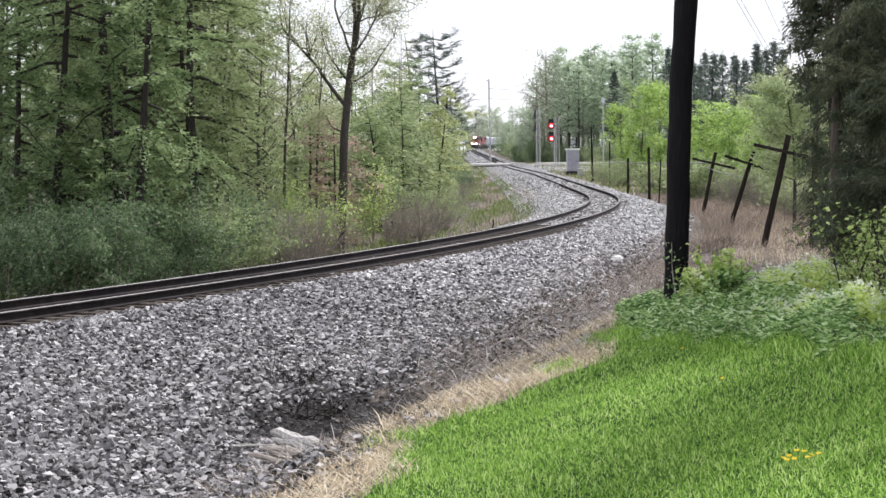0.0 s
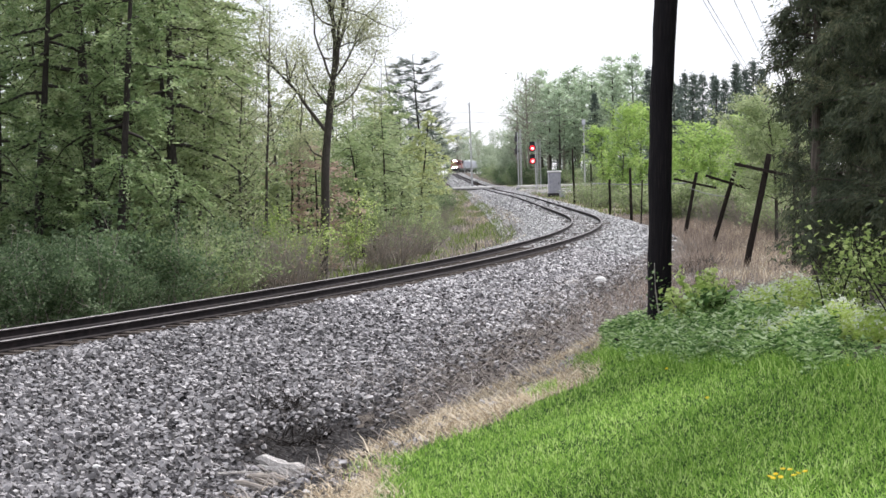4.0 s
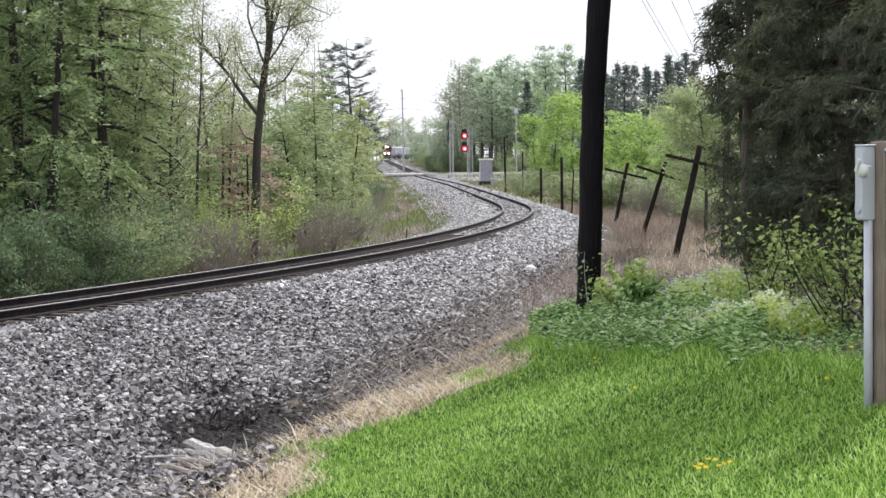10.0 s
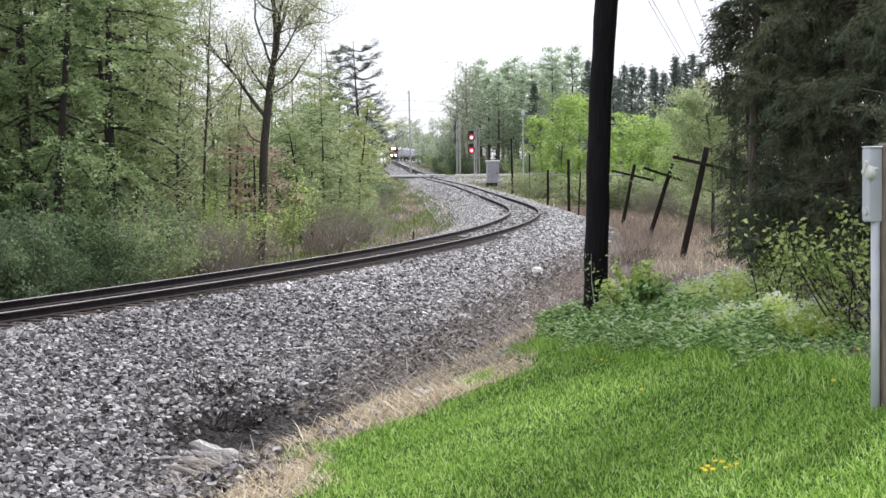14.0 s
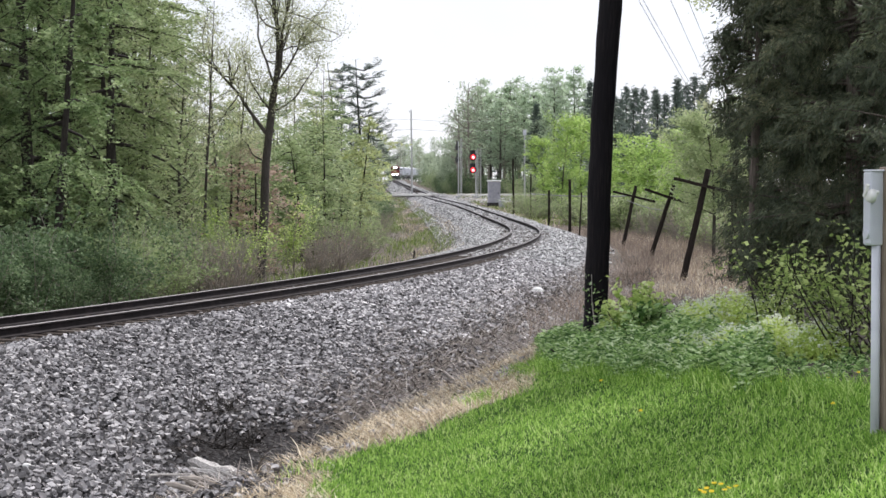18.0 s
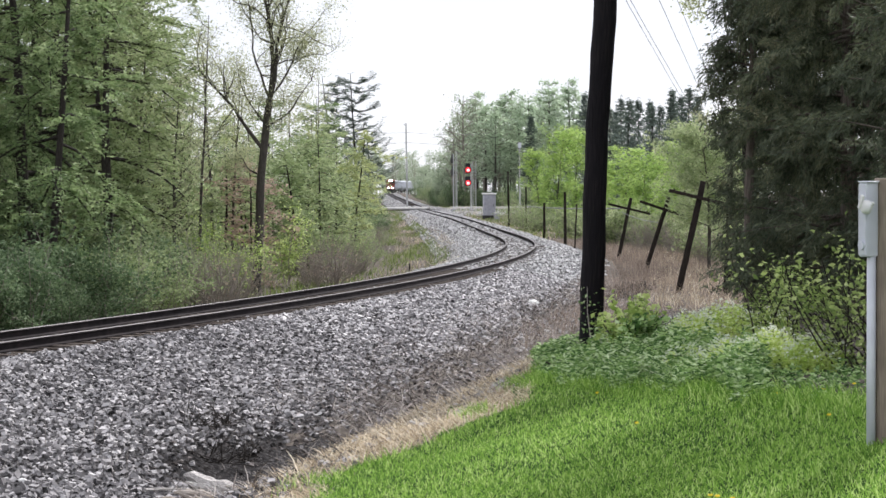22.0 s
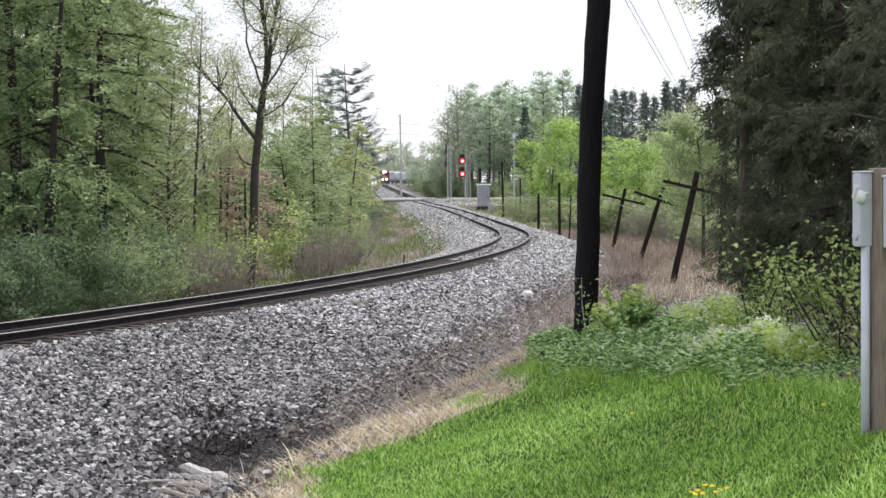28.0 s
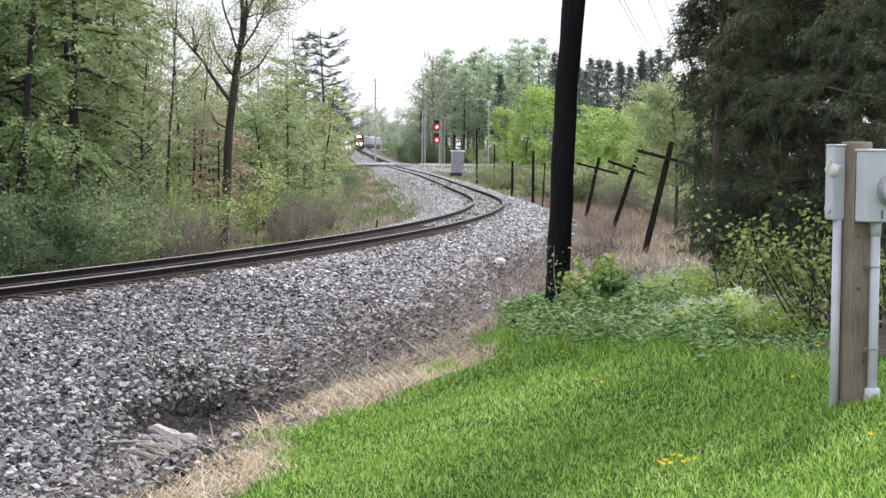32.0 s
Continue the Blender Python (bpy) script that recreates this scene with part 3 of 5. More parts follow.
def wood_tree(seed, tall=13, girth=0.16, base=0.2, spread=3.4, limbs=20, droop=0.1, twigs=3, lean=0.0, stout=0.32):
    """A woodland tree: trunk, limbs from base * tall up, and twigs."""
    p = Plant(seed)
    rng = p.rng
    trunk, _ = p.limb((0, 0, -0.3), (lean, rng.normal(0, 0.04), 1), tall, girth, 0.06, 0.1, 9, 8, 0.15, 0.1)
    for k in range(limbs):
        f = base + (0.97 - base) * ((k + rng.uniform(0, 0.8)) / limbs)
        at = np.array([np.interp(f * 9, np.arange(10), trunk[:, c]) for c in range(3)])
        a = k * 2.4 + rng.uniform(-0.5, 0.5)
        size = spread * (0.35 + 0.65 * math.sin(math.pi * min(1, 0.25 + 0.75 * (1 - f)))) * rng.uniform(0.6, 1.15)
        P, d = p.limb(at, (math.cos(a), math.sin(a), 0.45 - droop), size, girth * stout * (1.1 - f * 0.7), 0.3, 0.35 - droop * 2, 5, 4, 0.2, 0.7)
        for _ in range(twigs):
            i = rng.integers(1, 5)
            h = np.array((d[0], d[1], 0.15)) + rng.normal(size=3) * 0.7
            p.limb(P[i], h, size * rng.uniform(0.3, 0.55), girth * 0.09, 0.35, 0.1 - droop, 3, 3, 0.3, 1.0)
    return p


def pine_tree(seed, tall=14, girth=0.18, base=0.35, spread=2.6, boughs=46):
    """An open pine: level boughs at uneven heights, tufted towards their ends."""
    p = Plant(seed)
    rng = p.rng
    p.limb((0, 0, -0.3), (rng.normal(0, 0.02), 0, 1), tall, girth, 0.03, 0.1, 8, 7, 0.12, 0.08)
    for k in range(boughs):
        f = base + (0.99 - base) * (int(k / 5) + rng.uniform(-0.08, 0.14)) / (boughs / 5)
        a = k * 1.9 + rng.uniform(-0.4, 0.4)
        size = spread * (1.05 - 0.72 * (f - base) / (1 - base)) * rng.uniform(0.5, 1.2)
        P, d = p.limb((0, 0, f * tall - 0.3), (math.cos(a), math.sin(a), 0.12), size, girth * 0.2, 0.15, 0.2, 4, 3, 0.3, 0.7)
        for _ in range(2):
            p.limb(P[rng.integers(2, 4)], d + rng.normal(size=3) * 0.6, size * 0.35, girth * 0.08, 0.2, 0.2, 2, 3, 0.3, 1.0)
    return p


def spruce_tree(seed, tall=15, girth=0.18, spread=3.0, boughs=120):
    """A conical spruce with an uneven outline and a thin leader."""
    p = Plant(seed)
    rng = p.rng
    p.limb((0, 0, -0.3), (0, 0, 1), tall, girth, 0.02, 0.1, 6, 6, 0.08, 0.05)
    for k in range(boughs):
        f = 0.08 + 0.9 * (k / boughs) ** 0.8
        a = k * 2.4 + rng.uniform(-0.4, 0.4)
        size = spread * (1.0 - f) ** 0.85 * rng.uniform(0.55, 1.2) + 0.12
        p.limb((0, 0, f * tall - 0.3), (math.cos(a), math.sin(a), -0.1), size, 0.03, 0.15, 0.15, 3, 3, 0.3, 1.0 if size > 1.2 else 0.4)
    return p


def shrub(seed, tall=2.4, spread=1.3, stems=12, twigs=4, thick=1.0):
    p = Plant(seed)
    rng = p.rng
    for k in range(stems):
        a, o = rng.uniform(0, 6.28), rng.uniform(0.1, 0.75)
        P, d = p.limb((math.cos(a) * spread * 0.25, math.sin(a) * spread * 0.25, -0.1), (math.cos(a) * o, math.sin(a) * o, 1), tall * rng.uniform(0.6, 1.1), 0.022 * thick, 0.3, 0.0, 5, 4, 0.25, 0.75)
        for _ in range(twigs):
            p.limb(P[rng.integers(1, 5)], rng.normal(size=3) + np.array((0, 0, 0.5)), tall * rng.uniform(0.2, 0.4), 0.009 * thick, 0.3, 0.1, 3, 3, 0.3, 1.0)
    return p


def plant_thing(name, p, at, bark, leaf_mat, count, size, scatter, label, category, group="", flat=0.3, aspect=0.6, crown="crown", stem="trunk", turn=0.0, squash=0.6):
    root = thing(name, at, label, category, group, turn=(0, 0, turn))
    part(stem, p.wood.mesh(stem, bark, smooth=True), root)
    if count:
        T = np.array(p.tips)
        C = T[p.rng.integers(0, len(T), count)] + p.rng.normal(size=(count, 3)) * scatter * np.array((1, 1, squash))
        V, F = leaves(C, size, p.rng, aspect, flat, tri=size > 0.105)
        part(crown, mesh(crown, V, F, leaf_mat), root)
    return root


def ground_at(x, y, lift=0.0):
    return (x, y, float(height(x, y)[0]) + lift)


def copies(models, spots, rng, scale=(0.85, 1.2)):
    """More trees of the same kinds, turned and a little larger or smaller."""
    for k, (x, y) in enumerate(spots):
        q = rng.uniform(*scale)
        if y > 300 and abs(offset(x, y)[1][0]) < 5.5:
            continue
        m = Matrix.Translation(ground_at(x, y)) @ Matrix.Rotation(rng.uniform(0, 6.28), 4, "Z") @ Matrix.Diagonal((q, q, q * rng.uniform(0.9, 1.1), 1))
        copy_thing(models[k % len(models)], m)


rf = np.random.default_rng(11)


def ray(px, d):
    """Sideways place at d metres ahead, for a bearing given on the middle of the camera's sweep."""
    return (px - 784) / 3600 * d


# the wood beyond the track, near edge first
wood_a = [plant_thing("tree", wood_tree(s, h, gi, b, sp, n, dr, 4, 0.0, 0.42), ground_at(ray(px, d), d), M_BARK, mt, int(lv * 1.7), sz * 0.68, 0.15, lab, "tree", "trees of the wood", flat=0.7, squash=0.35)
          for s, px, d, h, gi, b, sp, n, dr, mt, lv, sz, lab in (
    (1, 82, 60, 14, 0.15, 0.12, 3.6, 26, 0.4, L_DEEP, 8500, 0.22, "tall woodland tree with drooping layers of green leaves"),
    (2, -60, 62, 13, 0.18, 0.1, 3.6, 26, 0.38, L_DEEP, 8500, 0.22, "tall woodland tree with layers of deep green leaves"),
    (3, 200, 68, 13, 0.15, 0.14, 3.2, 24, 0.36, L_WOOD, 7000, 0.21, "slender woodland tree in fresh green leaf"),
    (4, 44, 64, 15, 0.25, 0.2, 3.8, 24, 0.36, L_DEEP, 8500, 0.22, "tall woodland tree with a dark trunk and green crown"),
    (5, 192, 67, 14, 0.2, 0.18, 3.4, 22, 0.33, L_WOOD, 7500, 0.22, "woodland tree with a dark trunk and light green crown"))]
wood_b = [plant_thing("tree", wood_tree(s, h, gi, b, sp, n, 0.0, 3), ground_at(ray(px, d), d), M_BARK_G, mt, lv, 0.12, 0.22, lab, "tree", "trees of the wood", flat=0.4, squash=0.4)
          for s, px, d, h, gi, b, sp, n, mt, lv, lab in (
    (21, 300, 76, 8.5, 0.09, 0.25, 1.6, 20, L_SPR, 1500, "thin young tree with sparse pale buds"),
    (22, 352, 78, 11, 0.075, 0.4, 1.8, 18, L_SPR, 700, "slender bare tree with a few opening buds"),
    (23, 405, 86, 9.5, 0.08, 0.3, 1.5, 18, L_SPR, 900, "thin grey tree with sparse pale buds"),
    (24, 250, 80, 9, 0.08, 0.3, 1.6, 18, L_YEL, 1800, "thin young tree with yellow-green leaves"))]
spots = [(ray(px, d), d) for px, d in ((-190, 60), (-130, 70), (-20, 80), (90, 84), (185, 88), (-90, 92), (30, 96), (130, 100), (-170, 84), (240, 96), (60, 110), (-40, 112), (170, 118), (235, 110), (-150, 108))]
copies(wood_a, spots, rf)
copies([wood_a[2], wood_a[4]], [(ray(px, d), d) for px, d in ((232, 92), (205, 80), (150, 74), (95, 72), (120, 90), (0, 88), (175, 98), (60, 69))], rf, (1.2, 1.4))
copies(wood_b, [(ray(px, d), d) for px, d in ((320, 84), (275, 90), (372, 92), (425, 98), (330, 100), (215, 74), (395, 104), (540, 120), (515, 112), (565, 130), (290, 108), (255, 99), (350, 112))], rf)

copies(wood_a, [(ray(px, d), d) for px, d in ((-180, 125), (-120, 140), (-60, 132), (0, 145), (60, 135), (110, 150), (160, 140), (210, 160))], rf, (0.75, 1.0))
copies(wood_a, [(ray(px, d), d) for px, d in ((250, 145), (290, 165), (330, 150), (365, 175), (400, 160), (440, 185), (475, 170), (510, 200), (540, 210), (570, 240))], rf, (0.42, 0.65))

# the big forked tree at the wood's edge
p = Plant(41)
rb = p.rng
bx, by, bz = ground_at(ray(462, 78), 78)
stem, _ = p.limb((-0.35, 0, -0.3), (0.1, 0, 1), 7.9, 0.19, 0.07, 0.1, 8, 9, 0.72)
top = stem[-1]
forks = [((-0.75, 0.1, 0.85), stem[6], 5.2, 0.13), ((0.02, 0.1, 1), top, 6.5, 0.17), ((0.35, -0.2, 1), top, 6.0, 0.14), ((1, 0.2, 0.12), stem[7], 2.6, 0.08), ((-0.5, -0.4, 0.55), stem[7], 2.4, 0.07), ((-1, 0.3, 0.35), stem[5], 1.8, 0.06), ((0.8, 0.5, 0.8), top, 3.6, 0.08), ((-0.3, 0.3, 1), top, 4.5, 0.09)]
for hd, at, ln, rd in forks:
    P, d = p.limb(at, hd, ln, rd * 0.62, 0.3, 0.35, 9, 6, 0.25, 0.4)
    for k in range(int(2.6 * ln)):
        i = rb.integers(2, 10)
        Q, e = p.limb(P[i], d + rb.normal(size=3) * 0.95 + np.array((0, 0, 0.2)), ln * rb.uniform(0.22, 0.45), rd * 0.22, 0.5, 0.3, 6, 4, 0.3, 0.9)
        for _ in range(7):
            p.limb(Q[rb.integers(2, 7)], e * 0.8 + rb.normal(size=3) * 0.7 + np.array((0, 0, 0.2)), ln * rb.uniform(0.08, 0.17), rd * 0.06, 0.5, 0.1, 4, 3, 0.3, 1.0)
plant_thing("tree", p, (bx, by, bz), M_BARK_G, L_SPR, 26000, 0.075, 0.26, "large forked tree with a dark trunk and opening pale leaves", "tree")

# younger trees and bushes between the wood and the track
young = [plant_thing("tree", wood_tree(s, h, 0.085, 0.12, sp, 24, 0.34, 3), ground_at(ray(px, d), d), M_BARK, mt, lv, 0.19, 0.17, lab, "tree", "young trees by the track", flat=0.7, squash=0.35)
         for s, px, d, h, sp, mt, lv, lab in (
    (31, 622, 108, 7.6, 1.6, L_YEL, 3400, "young tree with yellow-green spring leaves"),
    (32, 560, 104, 7.5, 2.9, L_YOUNG, 4200, "young tree in fresh green leaf"),
    (33, 520, 96, 6.6, 2.6, L_WOOD, 3800, "young tree with mid-green leaves"),
    (34, 440, 84, 5.6, 2.0, L_RUS, 2600, "young tree with russet buds"),
    (35, 390, 86, 6.2, 2.2, L_YOUNG, 3000, "young tree with bright yellow-green leaves"),
    (36, 590, 118, 7.8, 2.6, L_YOUNG, 3600, "young tree with pale green leaves"))]
copies([young[1], young[2], young[5], young[4]], [(ray(px, d), d) for px, d in ((480, 104), (535, 124), (600, 134), (630, 150), (560, 145), (500, 128), (440, 112), (632, 168), (410, 118), (370, 106), (330, 94), (290, 86), (605, 190), (622, 215))], rf, (0.8, 1.15))
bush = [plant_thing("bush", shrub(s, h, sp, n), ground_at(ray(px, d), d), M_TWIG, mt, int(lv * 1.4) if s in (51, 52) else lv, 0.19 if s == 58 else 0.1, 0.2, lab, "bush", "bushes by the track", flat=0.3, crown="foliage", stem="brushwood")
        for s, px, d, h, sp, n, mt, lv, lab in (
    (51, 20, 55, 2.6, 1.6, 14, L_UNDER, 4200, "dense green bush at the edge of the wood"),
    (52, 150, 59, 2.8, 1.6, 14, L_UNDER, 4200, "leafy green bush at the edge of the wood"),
    (53, 270, 63, 2.6, 1.5, 14, L_WOOD, 2600, "thin green bush with bare twigs"),
    (54, 385, 66, 2.5, 1.5, 60, L_RUS, 160, "grey-brown bush of mostly bare twigs"),
    (55, 575, 86, 2.7, 1.6, 60, L_RUS, 150, "grey bush of bare tangled twigs"),
    (56, 506, 84, 3.2, 0.2, 5, L_SHRUB, 1700, "slender sapling with bright yellow-green leaves"),
    (57, 388, 72, 3.4, 1.2, 10, L_SHRUB, 2600, "bush with bright yellow-green leaves"),
    (58, 1085, 140, 2.8, 1.8, 14, L_FIELD, 1500, "leafy bush in light spring green"))]
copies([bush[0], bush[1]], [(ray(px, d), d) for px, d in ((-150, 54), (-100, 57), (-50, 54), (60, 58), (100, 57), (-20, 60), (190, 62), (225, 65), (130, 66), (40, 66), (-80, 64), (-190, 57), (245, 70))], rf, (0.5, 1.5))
copies([bush[2]], [(ray(px, d), d) for px, d in ((315, 68), (340, 74), (215, 62), (300, 72), (420, 80), (470, 88), (600, 98))], rf, (0.7, 1.1))
copies([bush[3], bush[4]], [(ray(px, d), d) for px, d in ((352, 68), (412, 72), (545, 84), (600, 92), (625, 98))], rf, (0.6, 0.9))
copies([bush[6]], [(ray(px, d), d) for px, d in ((350, 80), (330, 78), (300, 80), (600, 112))], rf, (0.5, 1.0))

# low hemlocks with dark level boughs among the young trees
hemlock = [plant_thing("hemlock_tree", pine_tree(s, h, 0.09, 0.12, sp, 60), ground_at(ray(px, d), d), M_BARK, L_DEEP, 4200, 0.17, 0.16, "young hemlock with dark green level boughs", "tree", "hemlocks", flat=0.75, aspect=0.5, squash=0.3)
           for s, px, d, h, sp in ((67, 540, 106, 7.2, 2.6), (68, 500, 100, 6.0, 2.2))]
copies(hemlock, [(ray(px, d), d) for px, d in ((250, 82), (160, 76), (300, 96), (110, 74), (430, 100))], rf, (0.8, 1.1))

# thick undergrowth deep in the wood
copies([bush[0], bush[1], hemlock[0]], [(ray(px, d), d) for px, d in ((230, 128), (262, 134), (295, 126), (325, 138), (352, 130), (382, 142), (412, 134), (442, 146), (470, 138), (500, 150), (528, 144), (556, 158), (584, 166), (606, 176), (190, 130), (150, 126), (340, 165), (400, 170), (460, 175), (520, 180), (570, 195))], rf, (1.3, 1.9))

# pines behind the wood's end
pine = [plant_thing("pine_tree", pine_tree(s, h, 0.2, b, sp, 60), ground_at(ray(px, d), d), M_BARK, L_PINE, 12000, 0.24, 0.17, "tall pine with open level boughs", "tree", "pines", flat=0.9, aspect=0.4, squash=0.16)
        for s, px, d, h, b, sp in ((61, 632, 190, 15.4, 0.3, 4.4), (62, 592, 196, 15.4, 0.34, 4.0))]
copies(pine, [(ray(px, d), d) for px, d in ((655, 205), (570, 215), (615, 230))], rf, (0.7, 0.85))

# far woods on both sides of the line
spruce = [plant_thing("spruce_tree", spruce_tree(s, h, 0.2, sp), ground_at(ray(px, d), d), M_BARK, L_SPRUCE, 5200, 0.3, 0.13, "dark pointed spruce in the far wood", "tree", "far conifers", flat=0.5, aspect=0.4)
          for s, px, d, h, sp in ((71, 1125, 240, 15.0, 3.4), (72, 1165, 245, 14.4, 3.0))]
copies(spruce, [(ray(px, d), d) for px, d in ((1075, 236), (1085, 250), (1215, 236), (1230, 246), (1150, 236), (1185, 238), (1095, 255), (1200, 250), (1060, 262), (1145, 262), (1185, 270), (1030, 280), (1240, 258), (1110, 232), (1275, 250), (1310, 262))], rf, (0.85, 1.15))
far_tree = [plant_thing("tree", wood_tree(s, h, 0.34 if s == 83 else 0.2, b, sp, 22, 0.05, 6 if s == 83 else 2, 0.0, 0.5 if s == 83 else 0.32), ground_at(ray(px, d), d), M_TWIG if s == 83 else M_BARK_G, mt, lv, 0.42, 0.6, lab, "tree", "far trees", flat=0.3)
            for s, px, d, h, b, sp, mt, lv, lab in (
    (81, 775, 430, 11.5, 0.12, 3.6, L_FAR, 2400, "distant tree with leaves paled for haze"),
    (82, 870, 400, 19, 0.25, 4.2, L_FAR, 2600, "tall distant tree with leaves paled for haze"),
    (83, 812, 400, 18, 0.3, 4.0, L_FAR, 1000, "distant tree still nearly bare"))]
copies(far_tree[:2], [(ray(px, d), d) for px, d in ((845, 420), (905, 400), (935, 395), (965, 400), (990, 390), (1010, 405), (1050, 400), (830, 460), (890, 440), (1090, 380))], rf, (0.8, 1.15))
copies(far_tree[:1], [(ray(px, d), d) for px, d in ((735, 700), (742, 640), (748, 580), (755, 540), (764, 490), (772, 470), (780, 430), (795, 445), (730, 760), (770, 520), (752, 620))], rf, (0.5, 0.85))
copies(far_tree[:1], [(ray(px, d), d) for px, d in ((790, 415), (806, 412), (822, 420))], rf, (0.9, 1.2))
far_pine = [plant_thing("pine_tree", pine_tree(s, 15.5, 0.22, 0.3, sp, 52), ground_at(ray(px, d), d), M_BARK_G, L_FARP, 2600, 0.45, 0.3, "distant pine with haze put into its needle colour", "tree", "pines", flat=0.5, aspect=0.45, squash=0.6)
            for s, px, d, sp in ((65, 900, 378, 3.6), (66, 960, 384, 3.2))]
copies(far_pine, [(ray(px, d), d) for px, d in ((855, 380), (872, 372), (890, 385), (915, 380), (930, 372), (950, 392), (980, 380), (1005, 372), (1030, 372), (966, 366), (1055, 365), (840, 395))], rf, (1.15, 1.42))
copies(spruce, [(ray(px, d), d) for px, d in ((868, 390), (935, 366), (1000, 350))], rf, (0.9, 1.25))
copies([far_tree[2]], [(ray(px, d), d) for px, d in ((800, 410), (826, 405), (700, 800), (690, 820), (712, 790))], rf, (0.8, 1.0))
copies(far_tree[:2], [(ray(px, d), d) for px, d in ((600, 640), (560, 600), (640, 720), (660, 860), (690, 900), (715, 880), (740, 860), (520, 560), (675, 940), (630, 800), (705, 980), (730, 940))], rf, (0.7, 1.0))

copies([far_tree[2], far_tree[1], far_tree[0]], [(ray(px, d), d) for px, d in ((655, 900), (668, 860), (680, 930), (694, 880), (706, 910), (718, 870), (728, 900), (738, 840), (748, 880), (700, 950), (722, 960), (676, 980), (645, 920), (760, 820), (742, 940))], rf, (0.85, 1.15))
copies([far_tree[2]], [(ray(px, d), d) for px, d in ((795, 395), (820, 385), (838, 392), (852, 384), (878, 378), (906, 388), (942, 380))], rf, (0.95, 1.2))

# light trees in the field beside the line
field_tree = [plant_thing("tree", wood_tree(s, h, 0.1, 0.16, sp, 24, 0.0, 3), ground_at(ray(px, d), d), M_BARK_G, mt, lv, 0.25, 0.27, lab, "tree", "trees of the field", flat=0.5, squash=0.45)
              for s, px, d, h, sp, mt, lv, lab in (
    (91, 980, 200, 10.0, 3.2, L_BRT, 5200, "rounded tree in bright green leaf"),
    (92, 1140, 170, 6.6, 2.6, L_BRT, 4000, "small spreading tree in bright green leaf"),
    (93, 1215, 150, 6.2, 2.6, L_BRT, 4000, "small tree in light green leaf"),
    (94, 1250, 130, 8.5, 2.6, L_SPR, 3200, "light tree with pale green leaves"))]
copies(field_tree, [(ray(px, d), d) for px, d in ((1015, 205), (1095, 180), (1180, 165), (1240, 175), (950, 215), (1110, 200), (1275, 150), (1170, 210), (1230, 205), (1300, 160), (1070, 195), (1320, 140), (1205, 185))], rf, (0.7, 1.05))
copies([bush[7], bush[2]], [(ray(px, d), d) for px, d in ((1085, 140), (1105, 145), (1130, 138), (1160, 132), (1190, 130), (930, 190), (945, 200), (905, 240), (1250, 110), (1280, 105), (1225, 122), (1000, 170), (1040, 160))], rf, (0.8, 1.3))

# undergrowth below the far woods
copies([bush[1], bush[2], bush[0]], [(ray(px, d), d) for px, d in ((745, 560), (757, 470), (768, 430), (776, 400), (785, 390), (800, 372), (815, 384), (830, 378), (845, 366), (880, 352), (895, 345), (910, 350), (930, 340), (950, 335), (970, 330), (990, 330), (1010, 320), (1040, 300), (1080, 290))], rf, (1.3, 2.2))
copies([bush[0], bush[1]], [(ray(px, d), d) for px, d in ((1060, 215), (1110, 220), (1160, 225), (1200, 218), (1250, 200), (1290, 190), (1020, 225), (980, 228), (1130, 190), (1180, 180))], rf, (1.1, 1.7))
copies([bush[3], bush[1], bush[2]], [(ray(px, d), d) for px, d in ((648, 250), (655, 270), (640, 200), (662, 290), (652, 180), (630, 160))], rf, (0.7, 1.1))
copies([bush[7], bush[4]], [(ray(px, d), d) for px, d in ((1110, 146), (1135, 130), (1165, 134), (1195, 122), (1225, 124), (1255, 106), (1050, 150), (1285, 110), (1015, 168), (945, 205), (1075, 165), (1150, 160), (1210, 150), (915, 235))], rf, (0.7, 1.2))
copies([bush[3], bush[2]], [(ray(px, d), d) for px, d in ((655, 120), (662, 140), (668, 165), (648, 110), (674, 200), (672, 235))], rf, (0.5, 0.8))

# ---- poles ----


def round_pole(tall, r0, r1, seed, wander=0.02, sides=12):
    r = np.random.default_rng(seed)
    zs = np.linspace(-0.5, tall, 14)
    P = np.stack([np.cumsum(r.normal(0, wander, 14)), np.cumsum(r.normal(0, wander, 14)), zs], 1)
    P[:, :2] -= P[1, :2]
    return Geo().tube(P, np.linspace(r0, r1, 14) * (1 + r.normal(0, 0.02, 14)), sides)


px_, py_ = 2.17, 30.5
pole = thing("utility_pole", ground_at(px_, py_), "thick blackened wooden utility pole standing beside the lawn", "pole", turn=(0, 2.1, 0))
zs = np.linspace(-0.5, 9.0, 40)
bow = 0.035 * np.exp(-((zs - 4.9) / 0.8) ** 2) - 0.02 * np.exp(-((zs - 2.6) / 1.1) ** 2) + 0.006 * np.sin(zs * 5.3)
girth = np.interp(zs, [-0.5, 0.3, 3.9, 4.4, 9.0], [0.2, 0.18, 0.168, 0.176, 0.15]) * (1 + 0.012 * np.sin(zs * 9.1) + 0.01 * np.sin(zs * 21.0))
part("shaft", Geo().tube(np.stack([bow, 0.01 * np.sin(zs * 2.2), zs], 1), girth, 18).mesh("shaft", M_TAR, smooth=True), pole)

